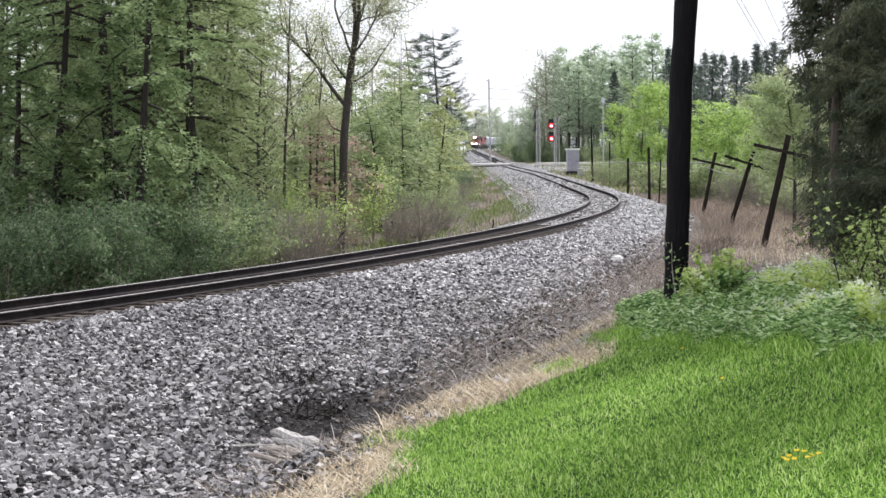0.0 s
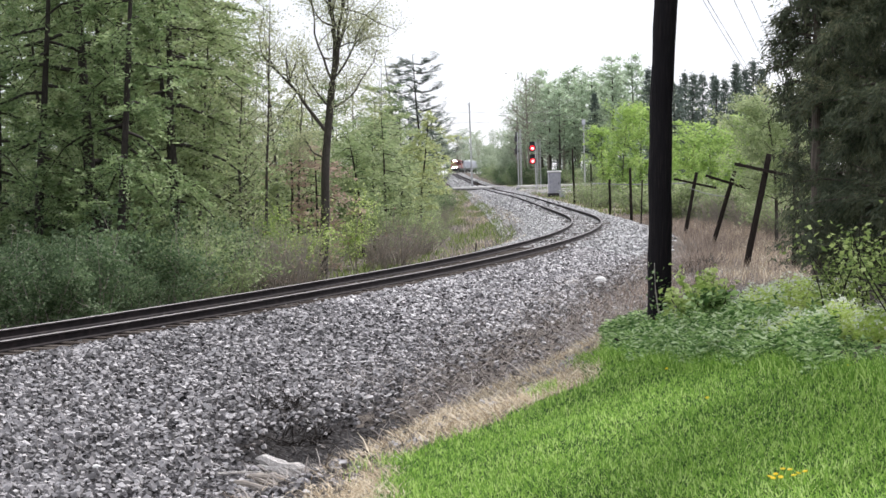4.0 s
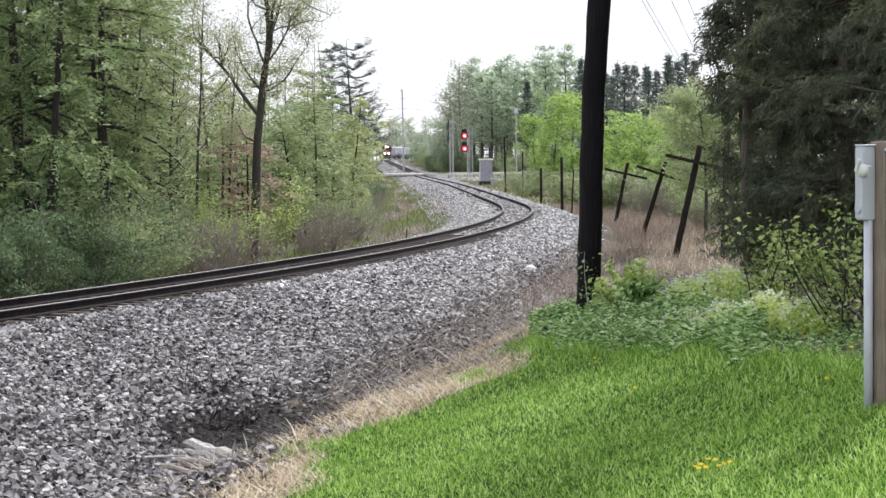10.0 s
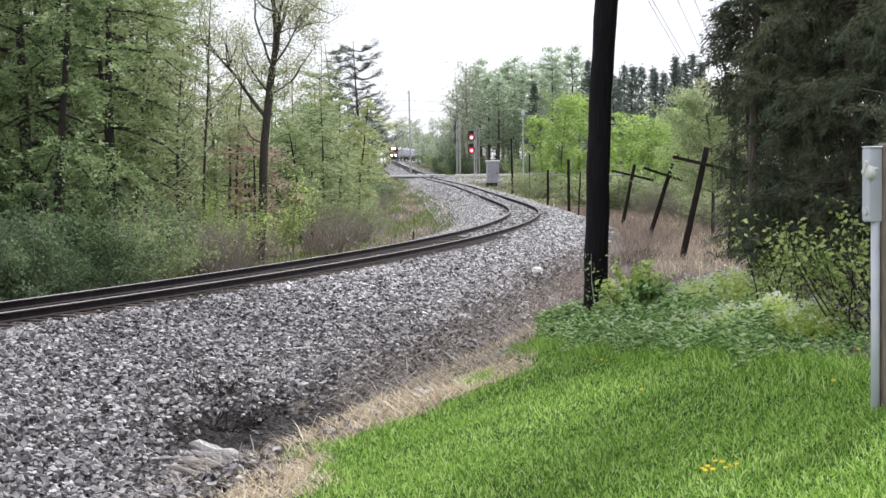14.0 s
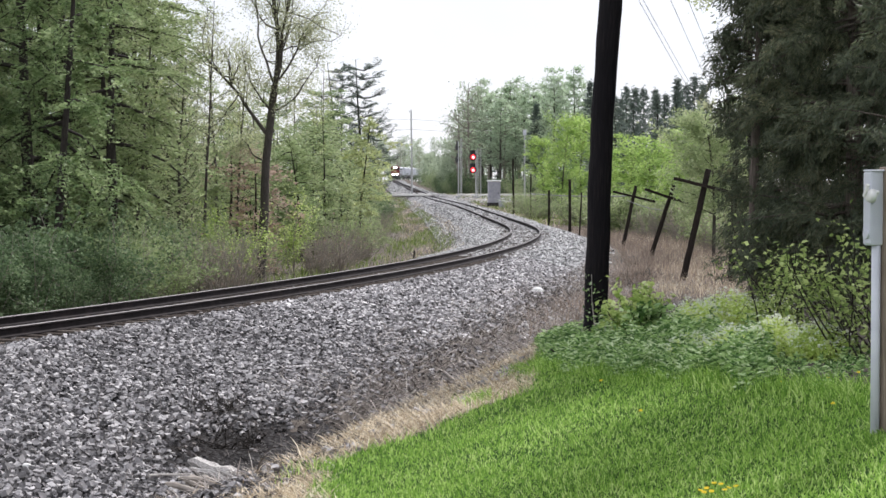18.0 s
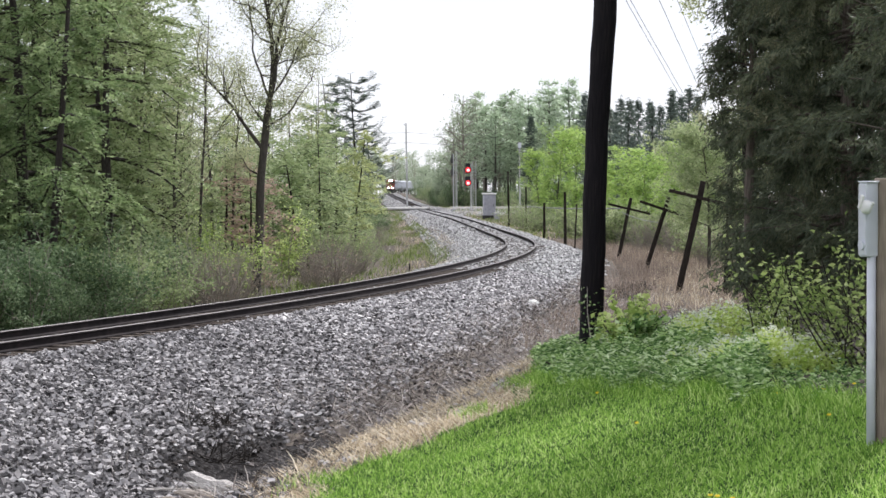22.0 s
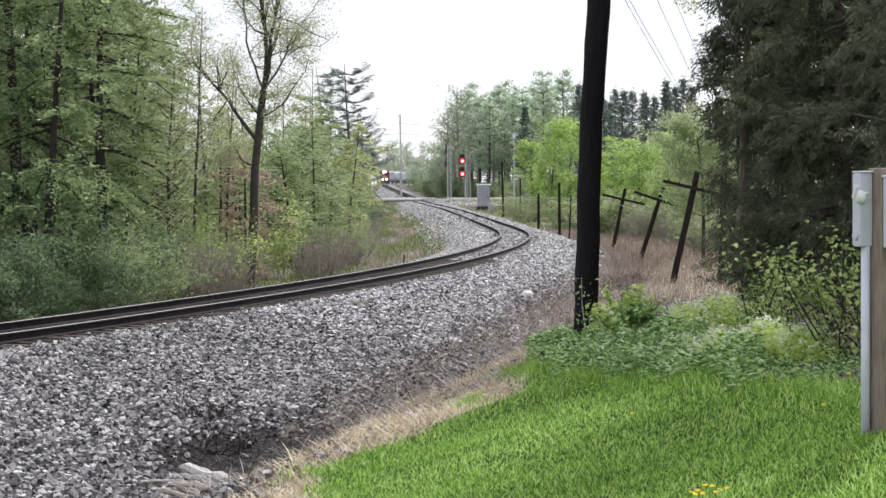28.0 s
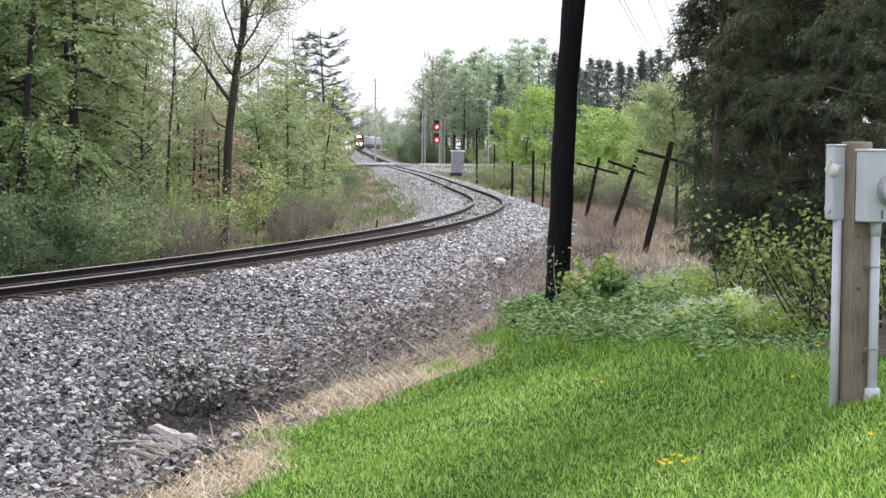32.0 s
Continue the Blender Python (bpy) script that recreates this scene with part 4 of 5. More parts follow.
LINE = ((1195, 74.0, 4.25, 12.2, 2.3, 0.125), (1138, 97.0, 3.65, 17.0, 2.5, 0.115), (1089, 113.0, 3.5, 12.0, 2.4, 0.11), (1281, 72.0, 4.7, 1.5, 0.0, 0.125),
        (995, 138.0, 3.6, -0.5, 0.0, 0.11), (958, 166.0, 2.9, 0.0, 0.0, 0.11), (926, 192.0, 4.3, 0.0, 0.0, 0.08), (896, 216.0, 6.0, -1.0, 0.0, 0.12), (1012, 118.0, 2.6, 2.0, 0.0, 0.05))
tele = []
for k, (px, d, tall, lean, arm, r) in enumerate(LINE):
    t = thing("telegraph_pole", ground_at(ray(px, d), d), "old dark leaning telegraph pole with a tilted crossarm" if arm else "old dark wooden line pole in the brush", "pole", "old line poles", turn=(0, lean, 0))
    part("shaft", round_pole(tall, r, r * 0.85, 30 + k, 0.006, 10).mesh("shaft", M_OLDWOOD, smooth=True), t)
    if arm:
        part("crossarm", Geo().box((arm, 0.1, 0.12), (0.0, -0.16, tall - 0.62), 0.01, (0, 1.5, 0)).mesh("crossarm", M_OLDWOOD), t)
        for q in (-0.42, -0.25, 0.25, 0.42):
            part("insulator_pin", Geo().disc((arm * q, -0.16, tall - 0.52), 0.02, 0.1, "z", 6).mesh("insulator_pin", M_OLDWOOD), t)
    tele.append(t)


def cable(a, b, sag, r=0.012, label="thin overhead wire against the sky"):
    f = np.linspace(0, 1, 15)[:, None]
    P = np.array(a) * (1 - f) + np.array(b) * f
    P[:, 2] -= sag * 4 * (f * (1 - f))[:, 0]
    thing("wire", (0, 0, 0), label, "wire", "overhead wires", data=Geo().tube(P, r, 4).mesh("wire", M_WIRE))


cable((ray(1095, 113), 113, 1.75), (ray(926, 192), 191.8, 1.35), 0.1, 0.035, "slack old line wire between the leaning poles")
cable((ray(1095, 113), 113, 1.55), (ray(1160, 97), 97, 1.2), 0.1, 0.02, "slack old line wire between the leaning poles")

gx, gy = ray(716, 345), 345
grey = thing("utility_pole", ground_at(gx, gy), "tall pale grey utility pole beside the crossing", "pole", turn=(0, -0.6, 0))
part("shaft", round_pole(14.6, 0.16, 0.12, 9, 0.01, 8).mesh("shaft", M_STEEL, smooth=True), grey)
part("arm", Geo().box((0.5, 0.14, 0.14), (-0.2, 0, 14.2), 0.02, (0, 40, 0)).mesh("arm", M_STEEL), grey)
for zz in (12.3, 10.6):
    cable((gx, gy, zz + 0.6), (ray(640, 330), 330, zz + 0.4), 0.2, 0.025)
    cable((gx, gy, zz + 0.6), (ray(860, 360), 360, zz + 0.8), 0.3, 0.025)
for near_px, far_px, z0, z1 in ((1052, 1222, 6.35, 4.8), (1060, 1230, 6.35, 4.8), (1121, 1245, 6.35, 5.25), (1156, 1269, 6.35, 5.3)):
    cable((ray(near_px, 31), 31.0, z0), (ray(far_px, 60), 60.0, z1), 0.02, 0.006)
lamp = thing("utility_pole", ground_at(ray(915, 300), 300), "slim grey pole with a small box at its top", "pole")
part("shaft", round_pole(9.6, 0.12, 0.09, 12, 0.005, 8).mesh("shaft", M_STEEL, smooth=True), lamp)
part("top_box", Geo().box((0.5, 0.4, 0.8), (0, 0, 9.7), 0.03).mesh("top_box", M_BOX), lamp)

# ---- signals and case at the crossing ----


def signal(at, turn, lit, tall, label):
    root = thing("railway_signal", at, label, "signal", "signals at the crossing", turn=(0, 0, turn))
    part("mast", Geo().tube([(0, 0, -0.3), (0, 0, tall)], [0.1, 0.09], 8).mesh("mast", M_SILVER), root)
    part("base", Geo().box((0.7, 0.7, 0.5), (0, 0, 0.1), 0.04).mesh("base", M_CASE), root)
    lad = Geo()
    for sx in (-0.22, 0.22):
        lad.tube([(sx + 0.5, 0.25, 0), (sx + 0.5, 0.25, tall + 0.4)], 0.05, 4)
    for k in range(int(tall / 0.4)):
        lad.box((0.44, 0.04, 0.05), (0.5, 0.25, 0.3 + 0.4 * k))
    part("ladder", lad.mesh("ladder", M_SILVER), root)
    for zz in (tall - 0.9, tall - 2.8):
        head = part("signal_head", Geo().tube([(-0.45, -0.12, zz), (-0.45, 0.0, zz), (-0.45, 0.25, zz)], [0.5, 0.52, 0.3], 18).mesh("signal_head", M_BLACK), root, "round black signal head")
        part("backplate", Geo().box((0.8, 0.05, 1.3), (-0.45, 0.05, zz + 0.3), 0.1).mesh("backplate", M_BLACK), head)
        part("bracket", Geo().box((0.5, 0.1, 0.1), (-0.15, 0.12, zz - 0.3), 0.01).mesh("bracket", M_STEEL), head)
        if lit:
            lens = part("lens", Geo().disc((-0.45, -0.16, zz), 0.36, 0.08, "y", 20).mesh("lens", M_RED), head, "glowing red lens")
            # A small glowing disc in front paints the lens's bright spot.
            part("lamp", Geo().disc((-0.42, -0.21, zz - 0.06), 0.2, 0.05, "y", 16).mesh("lamp", M_RED_HOT), lens, "glowing disc for the lens's bright spot")
            part("hood", Geo().tube([(-0.9, -0.3, zz + 0.25), (-0.45, -0.34, zz + 0.5), (0.0, -0.3, zz + 0.25)], 0.06, 6).mesh("hood", M_BLACK), head)
    part("platform", Geo().box((1.1, 0.7, 0.06), (0.2, 0.1, tall - 3.9), 0.01).mesh("platform", M_STEEL), root)


signal(ground_at(ray(829, 300), 300), 2, True, 7.1, "two-headed railway signal showing red over red")
signal(ground_at(ray(798, 306), 306), -68, False, 8.6, "two-headed railway signal seen from behind with its ladder")
case = thing("equipment_case", ground_at(ray(861, 262), 262, 0.45), "grey metal railway equipment case with a pale roof", "cabinet", turn=(0, 0, 8))
part("body", Geo().box((1.5, 1.2, 2.7), (0, 0, 1.35), 0.04).mesh("body", M_CASE), case)
part("roof", Geo().box((1.75, 1.35, 0.22), (0, 0, 2.8), 0.09).mesh("roof", M_CAP), case)
door = part("door", Geo().box((1.2, 0.04, 2.2), (0, -0.615, 1.3), 0.015).mesh("door", M_CASE), case)
part("handle", Geo().box((0.05, 0.06, 0.3), (0.45, -0.66, 1.3), 0.01).mesh("handle", M_BLACK), door)
part("footing", Geo().box((1.6, 1.3, 0.9), (0, 0, -0.42), 0.03).mesh("footing", M_SHADED_BED), case)
side = thing("equipment_box", ground_at(ray(874, 258), 258), "low grey railway box beside the equipment case", "cabinet")
part("body", Geo().box((0.7, 0.6, 0.9), (0, 0, 0.42), 0.03).mesh("body", M_CASE), side)
part("lid", Geo().box((0.76, 0.66, 0.08), (0, 0, 0.9), 0.02).mesh("lid", M_CAP), side)

# ---- electric meter post on the lawn ----
mx, my, mz = ground_at(2.9, 13.3)
mp = thing("meter_post", (mx, my, mz), "square wooden post carrying a grey electric meter and switch box", "post", turn=(0, 0, 25))
part("post", Geo().box((0.147, 0.147, 2.1), (0, 0, 0.69), 0.006).mesh("post", M_PINE_POST), mp, "weathered square timber post")
for kx, ky, kz, kr in ((-0.02, -0.074, 0.78, 0.016), (0.03, -0.074, 0.3, 0.012), (-0.03, -0.074, 1.12, 0.01)):
    part("knot", Geo().disc((kx, ky, kz), kr, 0.006, "y", 10).mesh("knot", M_DIRTY), mp, "dark knot in the timber")
meter = part("meter_box", Geo().box((0.33, 0.12, 0.46), (0.1, -0.135, 1.45), 0.008).mesh("meter_box", M_BOX), mp, "grey steel meter box")
part("meter_ring", Geo().tube([(0.115, -0.19, 1.43), (0.115, -0.225, 1.43), (0.115, -0.235, 1.43)], [0.098, 0.098, 0.09], 24).mesh("meter_ring", M_STEEL), meter, "bright metal sealing ring")
part("meter_dial", Geo().disc((0.115, -0.235, 1.43), 0.08, 0.02, "y", 24).mesh("meter_dial", M_DIAL), meter)
part("meter_glass", Geo().tube([(0.115, -0.23, 1.43), (0.115, -0.29, 1.43), (0.115, -0.31, 1.43)], [0.082, 0.078, 0.06], 24).mesh("meter_glass", M_PVC), meter)
part("box_lip", Geo().box((0.345, 0.13, 0.02), (0.1, -0.135, 1.685), 0.005).mesh("box_lip", M_BOX), meter)
part("latch", Geo().box((0.012, 0.012, 0.06), (0.06, -0.2, 1.27), 0.003).mesh("latch", M_DIAL), meter)
switch = part("switch_box", Geo().box((0.095, 0.085, 0.485), (-0.122, 0.06, 1.47), 0.006).mesh("switch_box", M_BOX), mp, "narrow grey switch box")
part("cover", Geo().box((0.01, 0.08, 0.465), (-0.17, 0.06, 1.47), 0.004).mesh("cover", M_BOX), switch)
part("top_lip", Geo().box((0.105, 0.1, 0.012), (-0.124, 0.055, 1.716), 0.004).mesh("top_lip", M_BOX), switch)
lever = part("lever", Geo().tube([(-0.172, 0.0, 1.55), (-0.2, 0.0, 1.552), (-0.212, 0.0, 1.553)], [0.046, 0.044, 0.03], 16).mesh("lever", M_CAP, smooth=True), switch, "pale switch lever")
part("grip", Geo().box((0.02, 0.03, 0.1), (-0.212, 0.02, 1.585), 0.008, (25, 0, 0)).mesh("grip", M_CAP), lever)
part("pointer", Geo().box((0.03, 0.02, 0.05), (-0.16, -0.02, 1.565), 0.006, (40, 0, 0)).mesh("pointer", M_CAP), lever)
part("lug", Geo().disc((-0.178, 0.06, 1.3), 0.03, 0.02, "x", 10).mesh("lug", M_BOX), switch)
part("conduit", Geo().tube([(-0.106, 0.05, -0.3), (-0.106, 0.05, 1.24)], 0.03, 14).mesh("conduit", M_PVC, smooth=True), mp, "grey plastic conduit")
c2 = part("conduit", Geo().tube([(0.078, -0.115, -0.3), (0.078, -0.115, 1.24)], 0.031, 14).mesh("conduit", M_PVC, smooth=True), mp, "pale plastic conduit")
part("bell_end", Geo().tube([(0.078, -0.115, -0.2), (0.078, -0.115, 0.08), (0.078, -0.115, 0.13)], [0.045, 0.055, 0.05], 14).mesh("bell_end", M_PVC, smooth=True), c2)
part("coupling", Geo().tube([(0.078, -0.115, 1.13), (0.078, -0.115, 1.24)], 0.037, 14).mesh("coupling", M_PVC, smooth=True), c2)
for zz in (0.38, 0.92):
    st = part("strap", Geo().tube([(0.078, -0.115, zz), (0.078, -0.115, zz + 0.012)], 0.036, 14).mesh("strap", M_STEEL), c2)
    part("strap_bolt", Geo().box((0.04, 0.03, 0.03), (0.03, -0.095, zz), 0.005).mesh("strap_bolt", M_DIAL), st)

# ---- cedars over the lawn's far end ----


def cedar(seed, at, tall, spread, base, count, label, girth=0.15, leaf=0.072):
    p = Plant(seed)
    r = p.rng
    p.limb((0, 0, -0.4), (0, 0, 1), tall, girth, 0.03, 0.1, 8, 8, 0.2)
    ends, alongs, sides = [], [], []
    for k in range(int(tall * 15)):
        f = base + (tall * 0.97 - base) * r.uniform(0, 1) ** 1.15
        a = r.uniform(0, 6.28)
        size = spread * (1.08 - 0.8 * (f / tall) ** 1.6) * r.uniform(0.45, 1.12)
        P, d = p.limb((0, 0, f), (math.cos(a), math.sin(a), r.uniform(-0.15, 0.45)), size, 0.028, 0.3, -0.15, 6, 4, 0.2)
        for i in range(2, 7):
            for _ in range(2):
                Q, e = p.limb(P[i], d * np.array((1, 1, 0.3)) + r.normal(size=3) * 0.6, r.uniform(0.25, 0.6), 0.006, 0.25, -0.35, 3, 3, 0.3)
                w = np.cross(e, r.normal(size=3) * 0.5 + np.array((0, 0, 1.0)))
                for j in range(3):
                    for g in (0.2, 0.55, 0.9):
                        ends.append(Q[j] + (Q[j + 1] - Q[j]) * g)
                        alongs.append(e)
                        sides.append(w)
    E, A, W = np.array(ends), np.array(alongs), np.array(sides)
    i = r.integers(0, len(E), count)
    # feathery sprays: leaflets on both sides of each hanging twig
    lr = r.choice([-1.0, 1.0], count)[:, None] * W[i]
    al = A[i] + lr * r.uniform(0.2, 1.0, count)[:, None] + r.normal(size=(count, 3)) * 0.2
    al[:, 2] -= 0.35
    C = E[i] + lr * r.uniform(0.0, 0.11, count)[:, None] + r.normal(size=(count, 3)) * 0.03
    root = thing("cedar_tree", at, label, "tree", "cedars")
    part("trunk", p.wood.mesh("trunk", M_CEDAR_BARK, smooth=True), root)
    V, F = leaves(C, leaf, r, 0.34, 0.0, 0.45, al, True)
    part("crown", mesh("crown", V, F, L_CEDAR), root)


cedar(101, ground_at(4.92, 33.0), 9.6, 0.8, 2.9, 55000, "narrow dark cedar with a bare lower trunk", 0.095)
cedar(102, ground_at(5.85, 29.5), 9.4, 1.75, 0.5, 270000, "dark dense cedar with low shaggy boughs", 0.15, 0.06)
cedar(103, ground_at(7.3, 28.6), 9.4, 2.2, 0.6, 170000, "dark cedar behind the meter post")
cedar(104, ground_at(6.7, 32.5), 9.8, 2.0, 0.5, 80000, "dark cedar at the back of the row")
cedar(105, ground_at(8.6, 33.5), 9.8, 2.3, 0.4, 40000, "dark cedar at the end of the row")
cedar(108, ground_at(6.5, 37.0), 11.0, 1.5, 0.3, 60000, "dark cedar filling the row behind")
cedar(109, ground_at(8.4, 38.5), 9.0, 2.4, 0.2, 40000, "dark cedar closing the row at the back", 0.15, 0.12)
cedar(110, ground_at(10.6, 42.0), 9.0, 2.6, 0.2, 40000, "dark cedar closing the row at the back", 0.15, 0.12)
cedar(111, ground_at(6.15, 34.6), 9.0, 1.35, 0.2, 70000, "dark cedar filling the gap behind the bare trunk", 0.12, 0.09)
# Added out of view, only to throw shade on the lawn's right.
cedar(107, ground_at(7.6, 20.6), 9.0, 2.2, 0.3, 70000, "unseen cedar added to shade the lawn")
# Stood and sized so that its shade also reaches the lawn.
cedar(106, ground_at(6.35, 22.4), 12.5, 2.1, 0.8, 210000, "dark cedar on the lawn's side behind the meter post", 0.15, 0.06)

# a light tree whose twigs hang out over the cedars
p = Plant(120)
r = p.rng
stem, _ = p.limb((0, 0, -0.3), (0, 0, 1), 9.0, 0.1, 0.04, 0.1, 9, 8, 0.3)
for k in range(15):
    a = r.uniform(2.3, 4.0) if k % 3 else r.uniform(0, 6.28)
    P, d = p.limb(stem[7 + k % 3], (math.cos(a), math.sin(a) * 0.6, 0.0), r.uniform(1.2, 2.5), 0.022, 0.45, -0.15, 7, 5, 0.2, 0.6)
    for _ in range(7):
        p.limb(P[r.integers(2, 8)], d + r.normal(size=3) * 0.8 - np.array((0, 0, 0.2)), r.uniform(0.25, 0.55), 0.006, 0.4, -0.3, 4, 3, 0.3, 1.0)
plant_thing("tree", p, ground_at(5.45, 36.2), M_BARK, L_YEL, 6500, 0.055, 0.1, "light tree with small pale leaves above the cedars", "tree", flat=0.2)
plant_thing("tree", wood_tree(121, 7.2, 0.1, 0.3, 2.6, 30, 0.1, 4), ground_at(12.3, 95.0), M_BARK_G, L_WOOD, 13000, 0.14, 0.22, "small tree with pale green leaves behind the cedars", "tree", flat=0.2)

# ---- loose ground cover ----
rg = np.random.default_rng(77)


def scatter(n, s0, s1, u0, u1):
    """Random places along the track: s along it, u across."""
    s, u = rg.uniform(s0, s1, n), rg.uniform(u0, u1, n)
    x, y, _, _ = on_track(s, u)
    return x, y, s, u


def stones(x, y, z, size, seed):
    """Crushed stones, each a skewed six-sided block."""
    r = np.random.default_rng(seed)
    n = len(x)
    cube = np.array([(a, b, c) for c in (-1, 1) for a, b in ((-1, -1), (1, -1), (1, 1), (-1, 1))], dtype=float)
    B = cube[None] * (1 + r.uniform(-0.45, 0.25, (n, 8, 3)))
    B *= (size * r.uniform(0.6, 1.35, n))[:, None, None] * r.uniform(0.6, 1.2, (n, 1, 3)) * 0.5
    V = np.einsum("nij,nkj->nki", random_turns(n, r), B) * np.array((1, 1, 0.78)) + np.stack([x, y, z], 1)[:, None, :]
    q = np.array([(4, 5, 6, 7), (0, 1, 5, 4), (1, 2, 6, 5), (2, 3, 7, 6), (3, 0, 4, 7)])
    F = (np.arange(n)[:, None, None] * 8 + q[None]).reshape(-1, 4)
    return V.reshape(-1, 3), F


def hollow(s, u):
    """Near 1 in the ditch's hollow, where thinned stones bare the dark bed."""
    return np.clip(1.7 * np.exp(-((s + 10.0) ** 2 * 0.16 + (u - 8.0) ** 2 * 0.6)), 0, 1)


def stone_layer(n, s0, s1, u0, u1, size, seed, thin=None, mat=None):
    x, y, s, u = scatter(n, s0, s1, u0, u1)
    if thin is not None:
        k = rg.uniform(0, 1, n) < thin(s, u)
        x, y, s, u = x[k], y[k], s[k], u[k]
    z = height(x, y) + size * rg.uniform(-0.25, 0.4, len(x))
    V, F = stones(x, y, z, size, seed)
    part("loose_stone", mesh("loose_stone", V, F, mat or M_STONE), ballast, "countless earth-stained stones" if mat is M_DIRTY else "countless angular grey stones", kind="stuff")


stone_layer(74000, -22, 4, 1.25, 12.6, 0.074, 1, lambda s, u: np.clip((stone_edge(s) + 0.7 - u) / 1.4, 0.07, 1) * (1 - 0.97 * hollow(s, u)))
stone_layer(24000, 4, 34, 1.25, 7.4, 0.086, 2, lambda s, u: np.clip((stone_edge(s) + 0.7 - u) / 1.4, 0.07, 1))
stone_layer(4000, -22, 34, -2.4, 1.25, 0.06, 3)
stone_layer(30000, 34, 110, -4.6, 4.4, 0.1, 4, lambda s, u: np.clip((stone_edge(s) + 0.4 - u) / 0.8, 0.05, 1), M_STONE_F)
stone_layer(16000, 110, 330, -4.6, 3.6, 0.16, 5, None, M_STONE_F)
stone_layer(2500, 330, 660, 1.1, 3.6, 0.22, 7, None, M_STONE_F)
stone_layer(2500, 330, 660, -4.2, -1.1, 0.22, 8, None, M_STONE_F)
stone_layer(7000, 235, 330, 3.4, 13.0, 0.17, 9, None, M_STONE_F)
stone_layer(27000, -22, 30, 4.0, 13.0, 0.058, 6, lambda s, u: np.clip(1 - np.abs(u - stone_edge(s) + 0.2) / 1.8, 0, 1) * (1 - 0.4 * hollow(s, u)), M_DIRTY)
kinds = []
for k in range(8):
    V, F = stones(np.zeros(1), np.zeros(1), np.zeros(1), 0.078, 200 + k)
    kinds.append(mesh("stone", V, F, M_STONE))
x, y, s, u = scatter(300, -18, -12.5, 4.6, 8.0)
z = height(x, y) + 0.045
for k in range(300):
    part("stone", kinds[k % 8], ballast).matrix_basis = pose(x[k], y[k], z[k], *rg.uniform(0, 360, 3))

# the mown grass: thick near by, thinner far off, in tufts of uneven height
def sward(n, near, far, power, blade, width, lean, name, label, thin=None):
    yy = near + far * rg.uniform(0, 1, n) ** power
    xx = yy * rg.uniform(-0.11, 0.275, n)
    gs, gu = offset(xx, yy)
    keep = mown(xx + rg.normal(0, 0.08, n), yy + rg.normal(0, 0.12, n), gu + rg.normal(0, 0.1, n))
    if thin is not None:
        keep &= rg.uniform(0, 1, n) < thin(xx, yy)
    xx, yy = xx[keep], yy[keep]
    V, F = blades(np.stack([xx, yy, height(xx, yy) + 0.015], 1), blade * (1 + 0.16 * patchy(xx, yy, 0.5, 21)), width, rg, lean, True)
    thing(name, (0, 0, 0), label, "grass", kind="stuff", data=mesh(name, V, F, M_GRASS))


sward(240000, 8.0, 23.5, 1.2, 0.047, 0.0115, 0.9, "lawn_grass", "short bright green grass of the mown lawn")
sward(36000, 8.0, 20.0, 1.2, 0.07, 0.0125, 0.8, "lawn_tufts", "longer light green blades standing out of the lawn", lambda x, y: np.clip(0.4 + 0.7 * patchy(x, y, 0.35, 22), 0.1, 1))
# uncut tufts at the lawn's edge and on the bank
ex, ey, es, eu = scatter(12000, -24, -12, 12.3, 14.6)
k = (rg.uniform(0, 1, 12000) < np.clip(0.55 + 0.6 * wave(ex, ey, 1.9), 0, 1)) & mown(ex, ey - 0.2, eu + 0.2) & ~mown(ex, ey + 0.5, eu - 0.4)
ex, ey = ex[k], ey[k]
tufts = ((0.3, 23.4, 220), (1.1, 25.7, 900), (-1.6, 20.6, 50), (0.95, 26.4, 350))
ex = np.concatenate([ex] + [q[0] + rg.normal(0, 0.11, q[2]) for q in tufts])
ey = np.concatenate([ey] + [q[1] + rg.normal(0, 0.35, q[2]) for q in tufts])
V, F = blades(np.stack([ex, ey, height(ex, ey)], 1), 0.14, 0.011, rg, 0.5)
thing("uncut_grass", (0, 0, 0), "longer green grass along the edge of the lawn", "grass", kind="stuff", data=mesh("uncut_grass", V, F, M_GRASS))


def grass_patch(name, n, s0, s1, u0, u1, length, width, lean, mat, label, thin=None, lie=0.0):
    x, y, s, u = scatter(n, s0, s1, u0, u1)
    k = rg.uniform(0, 1, n) < (thin(x, y, s, u) if thin else np.clip(0.6 + 0.6 * wave(x, y, 1.1, n % 7), 0.05, 1))
    x, y = x[k], y[k]
    V, F = blades(np.stack([x, y, height(x, y) - 0.01], 1), length, width, rg, lean, False, lie)
    thing(name, (0, 0, 0), label, "grass", kind="stuff", data=mesh(name, V, F, mat))


grass_patch("dry_grass", 110000, -24, 0, 10.0, 15.2, 0.17, 0.013, 0.5, M_DRY, "flattened straw-coloured dead grass along the bank",
            lambda x, y, s, u: np.clip((u - np.interp(s, [-20, -18.8, -17, -13, -8], [12.5, 12.2, 11.5, 11.0, 11.0])) / 0.8 + 0.5, 0.0, 1) * np.clip(0.8 + 0.4 * wave(x, y, 1.4), 0.45, 1) * ~mown(x, y - 0.15, u + 0.1) * (x < 1.35), 0.75)
